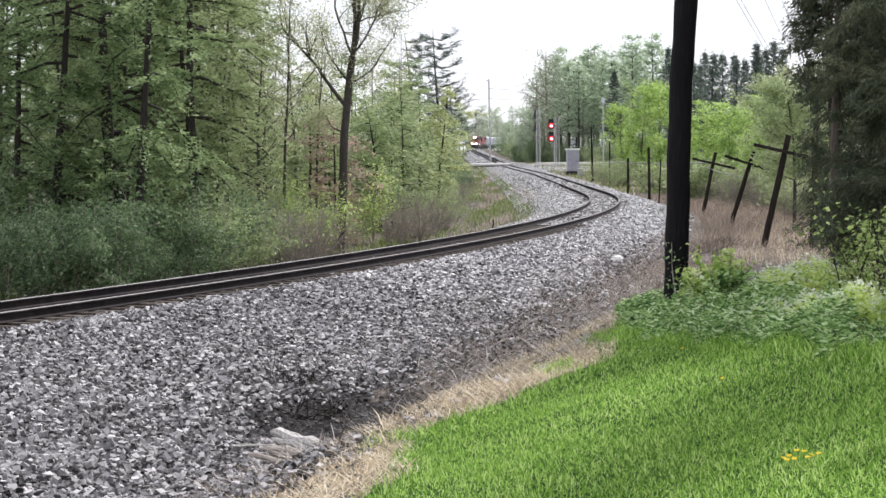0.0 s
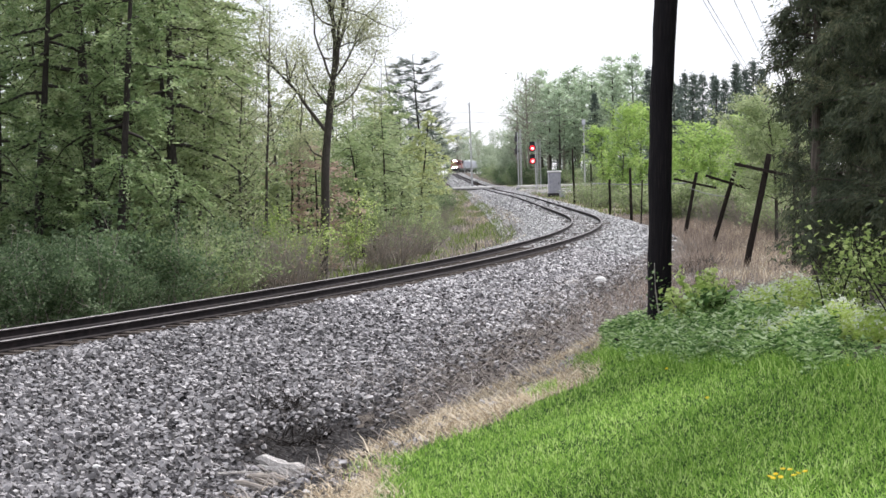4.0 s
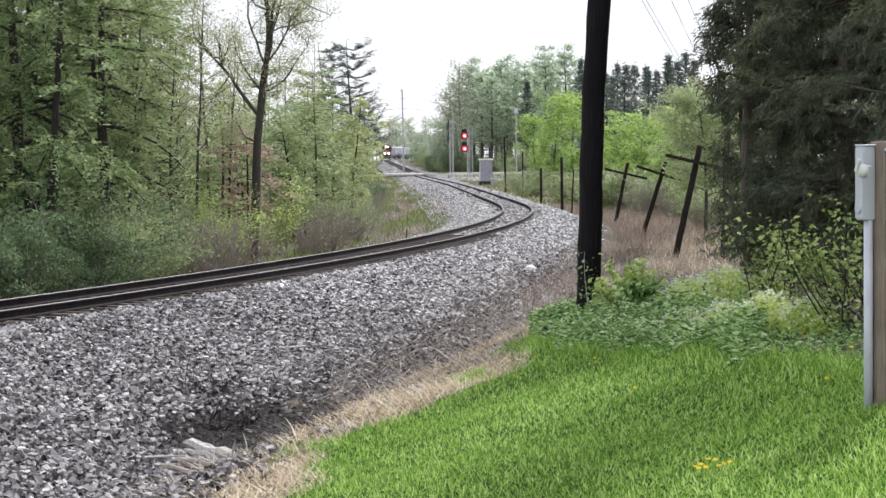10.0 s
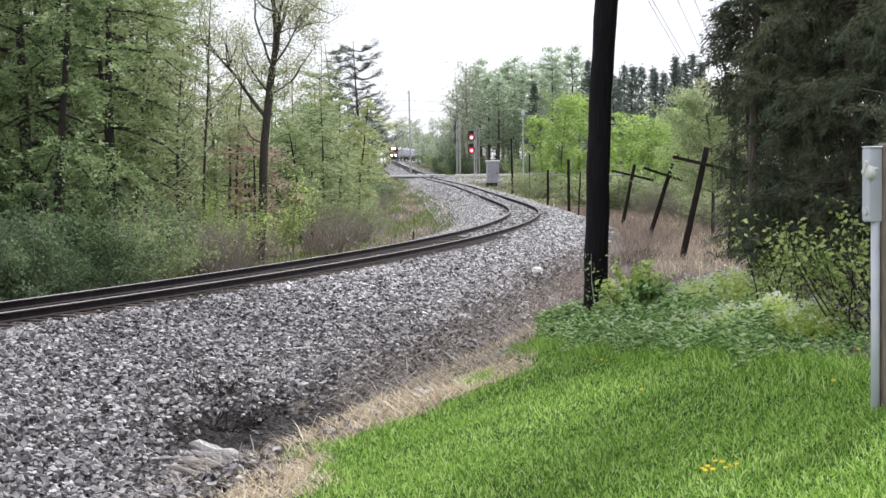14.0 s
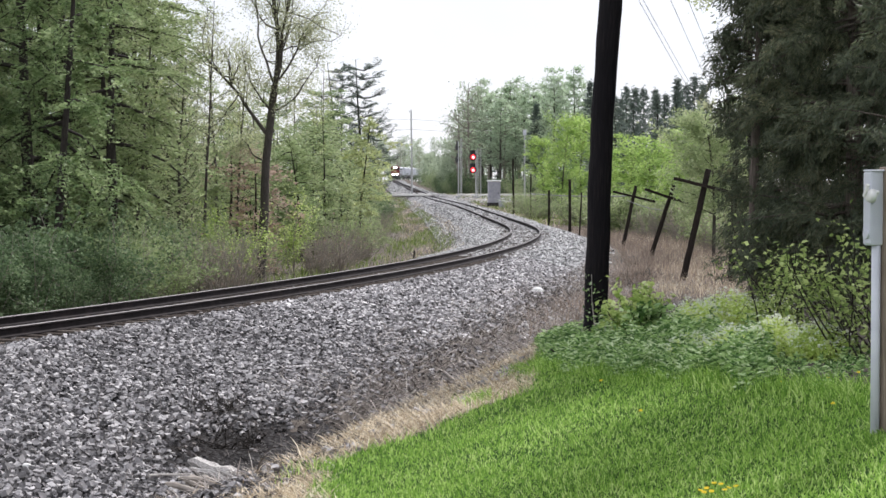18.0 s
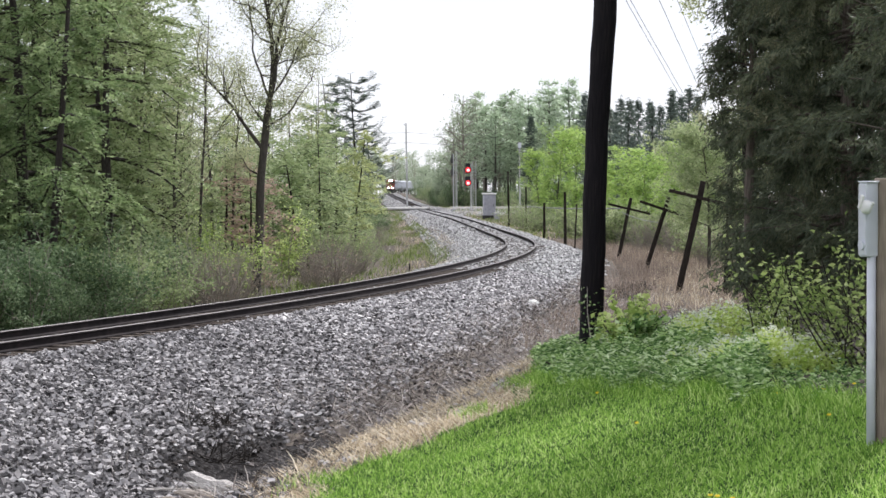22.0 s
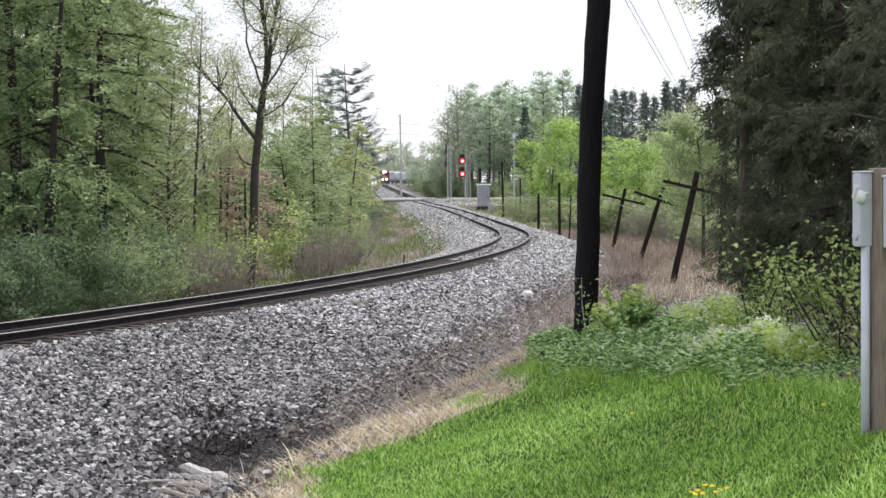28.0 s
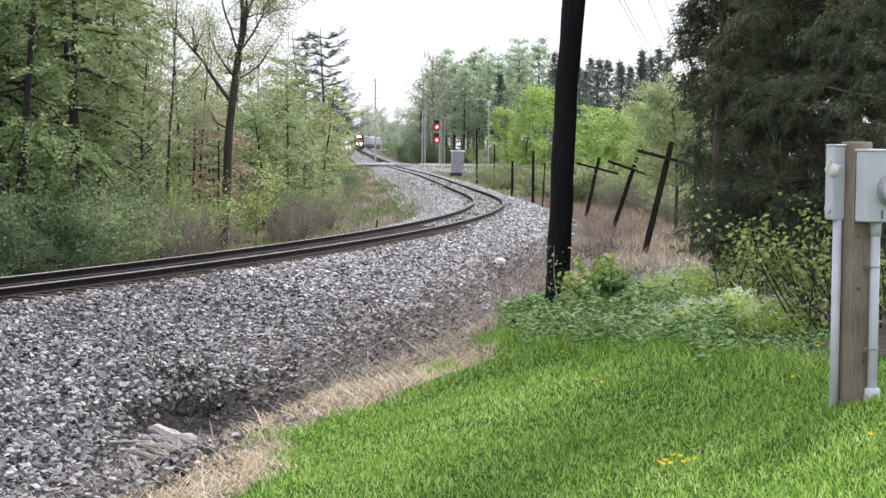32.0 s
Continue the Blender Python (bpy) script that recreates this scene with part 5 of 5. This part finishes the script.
grass_patch("dead_stalks", 58000, -20, 40, 3.6, 11.4, 0.44, 0.019, 0.38, M_STALK, "brown dead weed stalks lying over the stones",
            lambda x, y, s, u: np.clip((u - stone_edge(s) + 1.5) / 2.4, 0, 1) * np.clip(0.75 + 0.4 * wave(x, y, 0.9), 0.2, 1) * (1 - 0.97 * hollow(s, u)), 0.9)
grass_patch("dark_twigs", 11000, -15, -6, 6.0, 10.5, 0.26, 0.01, 0.35, M_BARK, "dark fallen twigs in the ditch",
            lambda x, y, s, u: hollow(s, u), 1.0)
grass_patch("bank_litter", 9000, -24, -11, 8.6, 12.9, 0.2, 0.012, 0.4, M_STALK, "brown litter of dead stalks on the bank of the ditch",
            lambda x, y, s, u: np.clip((u - 8.4) / 1.2, 0, 1) * np.clip(0.55 + 0.6 * patchy(x, y, 0.9, 3), 0.05, 1), 1.0)
grass_patch("bank_twigs", 9000, -24, -13, 8.2, 12.4, 0.3, 0.011, 0.4, M_BARK, "dark twigs on the bank of the ditch",
            lambda x, y, s, u: np.clip(0.4 - 0.8 * patchy(x, y, 0.9, 3), 0.02, 1), 1.1)
grass_patch("bleached_stalks", 900, -20, 4, 8.8, 13.2, 0.5, 0.012, 0.3, M_DRY, "long bleached stalks fallen over the bank",
            lambda x, y, s, u: 1.0 * ~mown(x, y - 0.3, u + 0.2) * (x < 1.3), 1.15)
grass_patch("fallen_stalks", 5000, -13, 4, 11.8, 17.5, 0.3, 0.016, 0.45, M_STALK, "pale dead stalks lying behind the herbs", lambda x, y, s, u: 1.0 * ~mown(x, y - 1.0, u), 0.75)
grass_patch("thin_stalks", 420, -16, 26, 5.4, 11, 0.62, 0.008, 0.25, M_STALK, "thin upright dead weed stalks on the slope")
grass_patch("field_brush", 40000, 6, 110, 4.6, 17, 0.55, 0.016, 0.45, M_BRUSH, "tall pinkish-brown dead grass of the field",
            lambda x, y, s, u: np.clip((u - stone_edge(s) - 0.6) / 1.5, 0, 1) * np.clip((s - 4) / 14, 0.1, 1) * np.clip(0.75 + 0.5 * wave(x, y, 0.35), 0.25, 1))
grass_patch("field_straw", 30000, 2, 90, 5.5, 17, 0.45, 0.018, 0.6, M_DRY, "straw-coloured dead grass among the brush of the field",
            lambda x, y, s, u: np.clip((u - 6.0 - np.clip((30 - s) * 0.12, 0, 3)) / 1.5, 0, 1) * np.clip(0.35 + 0.8 * wave(x, y, 0.45, 3), 0, 1))
grass_patch("bank_grass", 14000, 20, 300, -7, -3.0, 0.24, 0.026, 0.9, M_DRY, "bleached dead grass on the far bank of the track",
            lambda x, y, s, u: np.clip(0.4 + 0.9 * patchy(u, s * 0.07, 1.6, 5), 0.03, 1))
grass_patch("bank_brush", 9000, 20, 300, -9, -3.4, 0.4, 0.03, 0.7, M_STALK, "brown dead weeds on the far bank of the track",
            lambda x, y, s, u: np.clip(0.3 + 1.0 * patchy(u, s * 0.07, 1.6, 6), 0.0, 1))
grass_patch("bank_weeds", 30000, 20, 330, -11, -3.8, 0.32, 0.04, 0.6, M_WEED, "green weeds on the far bank of the track",
            lambda x, y, s, u: np.clip(0.35 - 1.0 * patchy(u, s * 0.07, 1.6, 5) + 0.3 * smooth01((s - 90) / 60) + 0.3 * smooth01((60 - s) / 30), 0.03, 1))
grass_patch("crossing_weeds", 15000, 120, 330, 3.8, 18, 0.4, 0.06, 0.6, M_WEED, "rough green weeds beside the line near the crossing",
            lambda x, y, s, u: np.clip(0.45 + 0.8 * patchy(x * 2, y, 14, 8), 0.05, 1))
grass_patch("crossing_straw", 9000, 120, 330, 3.6, 18, 0.35, 0.05, 0.6, M_DRY, "pale dead grass beside the line near the crossing",
            lambda x, y, s, u: np.clip(0.3 - 0.8 * patchy(x * 2, y, 14, 8), 0.05, 1))
grass_patch("wood_edge_weeds", 3000, -25, 60, -16, -4.2, 0.5, 0.035, 0.5, M_WEED, "low green weeds along the edge of the wood")

# herbs between the lawn and the cedars: many small plants
HX, HY = [1.16, 1.36, 1.53, 1.88, 2.34, 2.62, 2.87, 3.2], [27.4, 26.2, 24.4, 22.2, 20.7, 18.6, 17.0, 15.5]


def herb_plants(n, a0, a1, b0, b1, tall, per, size, name, label, mat, aspect=0.4):
    a, b = rg.uniform(a0, a1, n), rg.uniform(b0, b1, n)
    k = 1 + b * (0.28 + 0.17 * a) + 0.02 * np.sin(a * 40) + rg.normal(0, 0.012, n)
    x = np.interp(a * 7, range(8), HX) * k + rg.normal(0, 0.04, n)
    y = np.interp(a * 7, range(8), HY) * k
    h = tall(a, b) * rg.uniform(0.65, 1.25, n)
    z = height(x, y)
    f = rg.uniform(0.15, 1.0, (n, per))
    q = rg.uniform(0, 2 * np.pi, (n, per))
    reach = size * 0.55 + 0.05 * (1 - f)
    C = np.stack([x[:, None] + np.cos(q) * reach, y[:, None] + np.sin(q) * reach, z[:, None] + h[:, None] * f], -1).reshape(-1, 3)
    D = np.stack([np.cos(q), np.sin(q), 0.5 - 0.7 * rg.uniform(0, 1, (n, per))], -1).reshape(-1, 3)
    V, F = leaves(C, size, rg, aspect, 0.0, 0.35, D)
    thing(name, (0, 0, 0), label, "plants", kind="stuff", data=mesh(name, V, F, mat))
    return x, y, z + h


herb_plants(1150, 0.06, 0.8, 0.0, 0.5, lambda a, b: (0.13 + 0.22 * np.clip(a * 2.5, 0, 1) * (0.35 + b)) * (1 + 0.35 * np.sin(a * 47) * np.sin(a * 19 + b * 9)), 22, 0.085, "herb_patch", "thick patch of dark green herbs bordering the lawn", L_HERB, 0.3)
herb_plants(110, 0.78, 1.0, 0.1, 0.5, lambda a, b: 0.08 + 0.1 * b, 16, 0.06, "shade_herbs", "sparse dark herbs in the shade of the shrub", L_HERB)
herb_plants(160, 0.02, 0.3, 0.4, 1.0, lambda a, b: 0.14 + 0.1 * a, 18, 0.08, "low_herbs", "low green herbs round the pole's foot", L_HERB)
# rounded mounds of flowering herbs: middle, half-widths, height
MOUNDS = ((3.02, 25.2, 0.34, 0.6, 0.44), (3.5, 25.6, 0.42, 0.7, 0.46), (3.98, 25.4, 0.36, 0.6, 0.36), (2.62, 22.4, 0.22, 0.5, 0.26), (2.86, 21.0, 0.28, 0.5, 0.36), (3.18, 20.1, 0.32, 0.5, 0.4), (3.52, 19.5, 0.3, 0.5, 0.34))
for mx_, my_, ma, mb, mh in MOUNDS:
    n = 150
    q, rr = rg.uniform(0, 2 * np.pi, n), np.sqrt(rg.uniform(0, 1, n))
    hx, hy = mx_ + ma * rr * np.cos(q), my_ + mb * rr * np.sin(q)
    hz = height(hx, hy)
    top = mh * (1.05 - 0.6 * rr ** 2) * rg.uniform(0.78, 1.1, n)
    f = rg.uniform(0.1, 1.0, (n, 26))
    q = rg.uniform(0, 2 * np.pi, (n, 26))
    C = np.stack([hx[:, None] + np.cos(q) * 0.04, hy[:, None] + np.sin(q) * 0.04, hz[:, None] + top[:, None] * f], -1).reshape(-1, 3)
    D = np.stack([np.cos(q), np.sin(q), rg.uniform(-0.4, 0.6, (n, 26))], -1).reshape(-1, 3)
    V, F = leaves(C, 0.046, rg, 0.45, 0.0, 0.35, D)
    mound = thing("flowering_herb", (0, 0, 0), "rounded clump of yellow-green herbs in small white flower", "plant", "flowering herbs")
    part("foliage", mesh("foliage", V, F, L_MOUND), mound)
    C = np.stack([hx, hy, hz + top + 0.015], 1)
    C = (C[:, None, :] + rg.normal(0, 1, (n, 4, 3)) * np.array((0.035, 0.035, 0.012))).reshape(-1, 3)
    V, F = leaves(C, 0.03, rg, 0.9, 0.6)
    part("blossom", mesh("blossom", V, F, M_WHITE_FL), mound, "tiny white flowers", kind="stuff")
n = 5200
a = rg.uniform(0, 7, n)
ex, ey = np.interp(a, range(8), HX), np.interp(a, range(8), HY)
k = 1 + rg.normal(-0.012, 0.022, n)
V, F = blades(np.stack([ex * k, ey * k, height(ex * k, ey * k)], 1), 0.15, 0.012, rg, 0.55)
thing("herb_edge_grass", (0, 0, 0), "long green grass in front of the herbs", "grass", kind="stuff", data=mesh("herb_edge_grass", V, F, M_GRASS))


def leafy_clump(seed, at, tall, wide, stems, count, size, mat, label, name="leafy_shrub"):
    p = Plant(seed)
    r = p.rng
    for _ in range(stems):
        q = r.uniform(0, 6.28)
        p.limb((math.cos(q) * 0.06, math.sin(q) * 0.06, -0.05), (math.cos(q) * wide, math.sin(q) * wide, tall), tall * r.uniform(0.7, 1.15), 0.011, 0.25, 0.0, 5, 4, 0.4, 0.8)
    plant_thing(name, p, at, M_BARK, mat, count, size, 0.07, label, "shrub", flat=0.45, aspect=0.7, crown="foliage", stem="brushwood")


leafy_clump(301, ground_at(2.4, 26.6), 0.78, 0.2, 14, 1000, 0.095, L_SHRUB, "small shrub with bright yellow-green leaves beside the pole")
leafy_clump(302, ground_at(2.5, 26.3), 0.52, 0.24, 14, 800, 0.1, L_HERB, "low shrub with dark green leaves beside the pole")
leafy_clump(303, ground_at(2.2, 26.4), 0.42, 0.2, 8, 200, 0.1, L_SHRUB, "low shrub with yellow-green leaves at the pole's foot")

# the thin-stemmed shrub by the meter post
p = Plant(310)
r = p.rng
for k in range(26):
    P, d = p.limb((r.uniform(-0.55, 0.4), r.uniform(-0.3, 0.3), -0.1), (r.uniform(-0.75, -0.1), r.normal(0, 0.2), 1), r.uniform(0.8, 1.3), 0.011, 0.2, -0.05, 6, 5, 0.35, 0.85)
    for _ in range(4):
        p.limb(P[r.integers(2, 7)], d + r.normal(size=3) * 0.8, r.uniform(0.2, 0.5), 0.004, 0.3, -0.1, 3, 3, 0.4, 1.0)
plant_thing("honeysuckle", p, ground_at(4.22, 19.2), M_BARK, L_HONEY, 1500, 0.065, 0.08, "open shrub of thin dark stems and small pale leaves", "shrub", flat=0.4, aspect=0.6, crown="foliage", stem="brushwood")
p = Plant(311)
r = p.rng
for k in range(16):
    P, d = p.limb((r.uniform(-0.5, 0.7), r.uniform(-0.4, 0.4), -0.1), (r.uniform(-0.3, 0.3), r.normal(0, 0.2), 1), r.uniform(0.6, 1.15), 0.01, 0.25, -0.05, 6, 5, 0.35, 0.9)
    for _ in range(4):
        p.limb(P[r.integers(2, 7)], d + r.normal(size=3) * 0.8, r.uniform(0.2, 0.5), 0.004, 0.3, -0.1, 3, 3, 0.4, 1.0)
plant_thing("honeysuckle", p, ground_at(4.2, 24.4), M_BARK, L_HONEY, 1250, 0.06, 0.09, "leafy shrub in front of the dark cedars", "shrub", flat=0.4, aspect=0.6, crown="foliage", stem="brushwood")

# climber on the big pole
p = Plant(320)
r = p.rng
for k in range(4):
    p.limb((r.uniform(-0.12, 0.16), -0.2 - 0.02 * k, -0.1), (r.uniform(-0.1, 0.1), 0, 1), r.uniform(0.7, 1.15), 0.008, 0.15, 0.1, 6, 4, 0.5, 0.8)
plant_thing("climber", p, ground_at(px_, py_), M_STALK, L_HERB, 130, 0.06, 0.06, "sparse climbing plant at the foot of the pole", "climber", flat=0.1, crown="foliage", stem="stem")

# dark dead brush by the ditch
for k, (x, y, sc) in enumerate(((-3.75, 31.9, 0.95), (-3.25, 30.3, 0.95), (-2.75, 29.6, 0.7), (-2.2, 31.2, 0.55), (6.81, 74.60, 1.5), (6.13, 70.08, 1.2), (7.49, 77.79, 1.3), (9.63, 72.33, 1.0))):
    p = Plant(330 + k)
    r = p.rng
    for _ in range(75):
        q = r.uniform(0, 6.28)
        p.limb((math.cos(q) * 0.35 * sc, math.sin(q) * 0.5 * sc, 0.0), (r.normal(), r.normal(), 0.55), r.uniform(0.25, 0.65) * sc, 0.009, 0.5, -0.1, 4, 3, 0.4)
    plant_thing("dead_brush", p, ground_at(x, y), M_BARK, L_RUS, 0, 0.1, 0.1, "low tangle of dark dead twigs on the stones", "brush", stem="twig_tangle")

# bleached log in the ditch
log = thing("log", ground_at(-2.98, 26.7, 0.08), "split bleached log lying in the stony ditch", "log", turn=(0, -2, -66))
for k, (off, x0, x1, rad, lift, skew) in enumerate(((0.0, -1.6, 1.6, 0.08, 0.08, 0.01), (0.1, -1.5, 1.4, 0.045, 0.04, 0.0), (-0.08, -1.3, 1.5, 0.05, 0.02, 0.01), (0.02, -1.2, 0.9, 0.025, 0.12, -0.01), (-0.5, 0.1, 1.7, 0.05, 0.05, 0.02), (-0.6, 0.0, 1.75, 0.055, 0.02, 0.06), (-0.42, 0.4, 1.7, 0.03, 0.1, -0.03), (-0.78, 0.5, 1.8, 0.03, 0.12, 0.2), (-0.9, 0.3, 1.5, 0.04, 0.02, 0.1))):
    q = np.linspace(x0, x1, 12)
    P = np.stack([q, off + 0.02 * np.sin(q * 4 + k) + (q - x0) * skew, lift + 0.015 * np.cos(q * 5 + k)], 1)
    part("splinter", Geo().tube(P, rad * (1 + 0.18 * np.sin(q * 7 + 2 * k) + 0.1 * np.sin(q * 17 + k)) * np.interp(np.arange(12), [0, 1, 10, 11], [0.35, 1, 0.9, 0.3]), 7).mesh("splinter", M_DRIFT if k < 4 else M_TWIG), log)
for k, (x, y, ln, rz) in enumerate(((-2.3, 26.4, 0.8, -20), (-3.9, 26.2, 0.6, 30), (1.9, 44.5, 0.8, -40), (-0.3, 34.5, 0.55, 50))):
    q = np.linspace(0, ln, 6)
    thing("stick", ground_at(x, y, 0.06), "weathered grey stick lying on the stones" if k < 2 else "dark stick lying on the stony slope", "stick", turn=(0, 3, rz),
          data=Geo().tube(np.stack([q, 0.03 * np.sin(q * 6), 0.01 * q], 1), np.linspace(0.025, 0.01, 6), 6).mesh("stick", M_DRIFT if k < 2 else M_BARK))
thing("broken_stake", ground_at(1.18, 26.4), "dark broken wooden stake at the lawn's edge", "stake", turn=(0, 35, 0), data=Geo().box((0.07, 0.05, 0.34), (0, 0, 0.1), 0.01).mesh("broken_stake", M_BARK))

thing("bank_stake", ground_at(*[float(v) for v in on_track(42.0, -3.6)[:2]]), "short dark weathered stake on the far bank", "stake", turn=(4, 5, 0), data=Geo().box((0.06, 0.06, 0.8), (0, 0, 0.15), 0.01).mesh("bank_stake", M_BARK))


def boulder(at, size, seed, mat, label):
    bm = bmesh.new()
    bmesh.ops.create_icosphere(bm, subdivisions=2, radius=size)
    for v in bm.verts:
        v.co *= 1 + 0.22 * noise.noise(v.co * (2.2 / size) + Vector((seed, 0, 0)))
        v.co.z *= 0.6
    me = bpy.data.meshes.new("rock")
    bm.to_mesh(me)
    bm.free()
    me.materials.append(mat)
    thing("rock", at, label, "rock", data=me)


boulder(ground_at(2.67, 62.4, 0.05), 0.19, 3, M_CAP, "pale rounded rock lying on the ballast")
boulder(ground_at(-5.4, 25.8, 0.02), 0.06, 5, M_CAP, "small pale rock among the stones")
boulder(ground_at(-6.7, 49.5, 0.05), 0.08, 7, M_CAP, "pale stone beside the far rail")

# dandelions on the lawn
petal = Geo()
for k in range(14):
    c = 2 * math.pi * k / 14
    petal.box((0.02, 0.006, 0.003), (math.cos(c) * 0.011, math.sin(c) * 0.011, 0.004), 0, (0, -18, math.degrees(c)))
petal.box((0.016, 0.016, 0.008), (0, 0, 0.006), 0.003)
flower_mesh = petal.mesh("flower", M_YEL)
stalk_mesh = Geo().tube([(0, 0, -0.09), (0.004, 0, -0.04), (0, 0, 0)], 0.0025, 4).mesh("stalk", M_GRASS)
blooms = [(1.51, 12.23), (1.55, 12.25), (1.56, 12.10), (1.64, 12.27), (1.66, 12.07), (1.70, 12.06), (1.61, 12.37), (1.52, 12.13), (1.63, 12.03), (1.63, 17.36), (2.34, 24.82), (3.05, 22.06), (2.78, 17.02), (2.83, 15.01), (2.31, 20.27), (3.31, 16.47), (3.06, 16.48), (1.59, 21.40), (2.62, 11.5)]
for x, y in blooms:
    d = thing("dandelion", ground_at(x, y, 0.085), "yellow dandelion flower in the grass", "flower", "dandelions", turn=(rg.uniform(0, 25), rg.uniform(-15, 15), 0))
    d.scale = (0.8, 0.8, 1.0)
    part("flower", flower_mesh, d)
    part("stalk", stalk_mesh, d)

# ---- train ----


def engine():
    root = thing("locomotive", (0, 0, 0), "red diesel locomotive with blazing headlights coming along the line", "locomotive")
    part("frame", Geo().box((2.9, 19.5, 0.5), (0, -10.2, 1.35), 0.06).mesh("frame", M_LOCO_DK), root)
    part("pilot", Geo().box((2.7, 0.4, 0.95), (0, -0.3, 0.75), 0.1, (-12, 0, 0)).mesh("pilot", M_LOCO_DK), root)
    part("nose", Geo().box((2.0, 2.0, 1.6), (0, -1.9, 2.4), 0.2).mesh("nose", M_LOCO_RED), root)
    cab = part("cab", Geo().box((3.0, 2.6, 3.0), (0, -4.0, 3.05), 0.16).mesh("cab", M_LOCO_RED), root)
    for sx in (-0.75, 0.75):
        part("windscreen", Geo().box((1.1, 0.06, 0.75), (sx, -2.69, 3.75), 0.03).mesh("windscreen", M_GLASS), cab)
    for sx in (-1.5, 1.5):
        part("side_window", Geo().box((0.06, 1.3, 0.75), (sx, -4.0, 3.75), 0.03).mesh("side_window", M_GLASS), cab)
    part("long_hood", Geo().box((2.2, 13.2, 2.9), (0, -12.0, 3.05), 0.14).mesh("long_hood", M_LOCO_RED), root)
    part("radiator", Geo().box((2.9, 3.6, 1.1), (0, -16.5, 4.05), 0.1).mesh("radiator", M_LOCO_DK), root)
    part("fuel_tank", Geo().box((2.6, 5.0, 0.95), (0, -10.2, 0.75), 0.15).mesh("fuel_tank", M_LOCO_DK), root)
    for y0 in (-4.5, -16.0):
        bogie = part("bogie", Geo().box((2.3, 4.4, 0.5), (0, y0, 0.8), 0.06).mesh("bogie", M_LOCO_DK), root)
        for k in (-1.7, 0, 1.7):
            for sx in (-0.75, 0.75):
                part("wheel", Geo().disc((sx, y0 + k, 0.5), 0.5, 0.13, "x", 16).mesh("wheel", M_RUST), bogie)
    hl = part("headlight", Geo().box((1.15, 0.2, 0.85), (0, -2.6, 4.25), 0.05).mesh("headlight", M_LOCO_RED), root)
    for sx in (-0.3, 0.3):
        part("lamp", Geo().disc((sx, -2.48, 4.25), 0.28, 0.08, "y", 14).mesh("lamp", M_HLIGHT), hl, "blazing headlight lamp")
    for sx in (-0.85, 0.85):
        dl = part("ditch_light", Geo().box((0.7, 0.25, 0.75), (sx, -0.25, 1.85), 0.05).mesh("ditch_light", M_LOCO_RED), root)
        part("lamp", Geo().disc((sx * 0.75, -0.1, 1.85), 0.3, 0.08, "y", 14).mesh("lamp", M_HLIGHT), dl, "blazing ditch light lamp")
    for sx in (-1.35, 1.35):
        rail = Geo()
        rail.tube([(sx, -0.9, 2.6), (sx, -2.6, 2.6)], 0.03, 4).tube([(sx, -6, 2.6), (sx, -19.5, 2.6)], 0.03, 4)
        for yy in (-0.9, -1.8, -2.6, -6, -9, -12, -15, -19.5):
            rail.tube([(sx, yy, 1.5), (sx, yy, 2.6)], 0.025, 4)
        part("handrail", rail.mesh("handrail", M_CAP), root)
    part("exhaust", Geo().box((0.6, 1.0, 0.3), (0, -11, 4.6), 0.05).mesh("exhaust", M_LOCO_DK), root)
    return root


def hopper():
    root = thing("freight_car", (0, 0, 0), "grey covered hopper car of the freight train", "freight car", "cars of the train")
    part("body", Geo().box((3.0, 15.5, 3.1), (0, -8.4, 2.95), 0.3).mesh("body", M_CAR), root)
    part("roof_walk", Geo().box((0.8, 15.0, 0.12), (0, -8.4, 4.56), 0.02).mesh("roof_walk", M_STEEL), root)
    for k in range(11):
        for sx in (-1.53, 1.53):
            part("side_post", Geo().box((0.1, 0.14, 2.7), (sx, -1.4 - 1.4 * k, 2.95), 0.02).mesh("side_post", M_CAR), root)
    for y0 in (-4.5, -8.4, -12.3):
        part("chute", Geo().tube([(0, y0, 1.5), (0, y0, 0.6)], [1.5, 0.4], 8).mesh("chute", M_CAR), root)
    part("sill", Geo().box((0.5, 16.8, 0.4), (0, -8.4, 1.1), 0.05).mesh("sill", M_LOCO_DK), root)
    for y0 in (-2.0, -14.8):
        bogie = part("bogie", Geo().box((2.1, 2.4, 0.35), (0, y0, 0.6), 0.05).mesh("bogie", M_LOCO_DK), root)
        for k in (-0.85, 0.85):
            for sx in (-0.75, 0.75):
                part("wheel", Geo().disc((sx, y0 + k, 0.45), 0.45, 0.13, "x", 14).mesh("wheel", M_RUST), bogie)
    return root


loco = engine()
first = hopper()
train = [(loco, 0.0, 19.5), (copy_thing(loco, pose(0, 0, 0)), 20.8, 19.5), (first, 41.8, 16.8)] + [(copy_thing(first, pose(0, 0, 0)), 41.8 + 18.0 * k, 16.8) for k in range(1, 8)]


def motions():
    """The train rolls slowly towards the crossing."""
    for ob, behind, length in train:
        rows = []
        for t in range(0, 33, 2):
            s = 722 - 3.7 * t + behind
            x, y, z, th = on_track(s)
            x2, y2, z2, _ = on_track(s + length)
            rows.append((float(t), pose(float(x), float(y), float(z), 0, 0, math.degrees(math.atan2(-(x - x2), y - y2)))))
        walk(ob, rows)


motions()
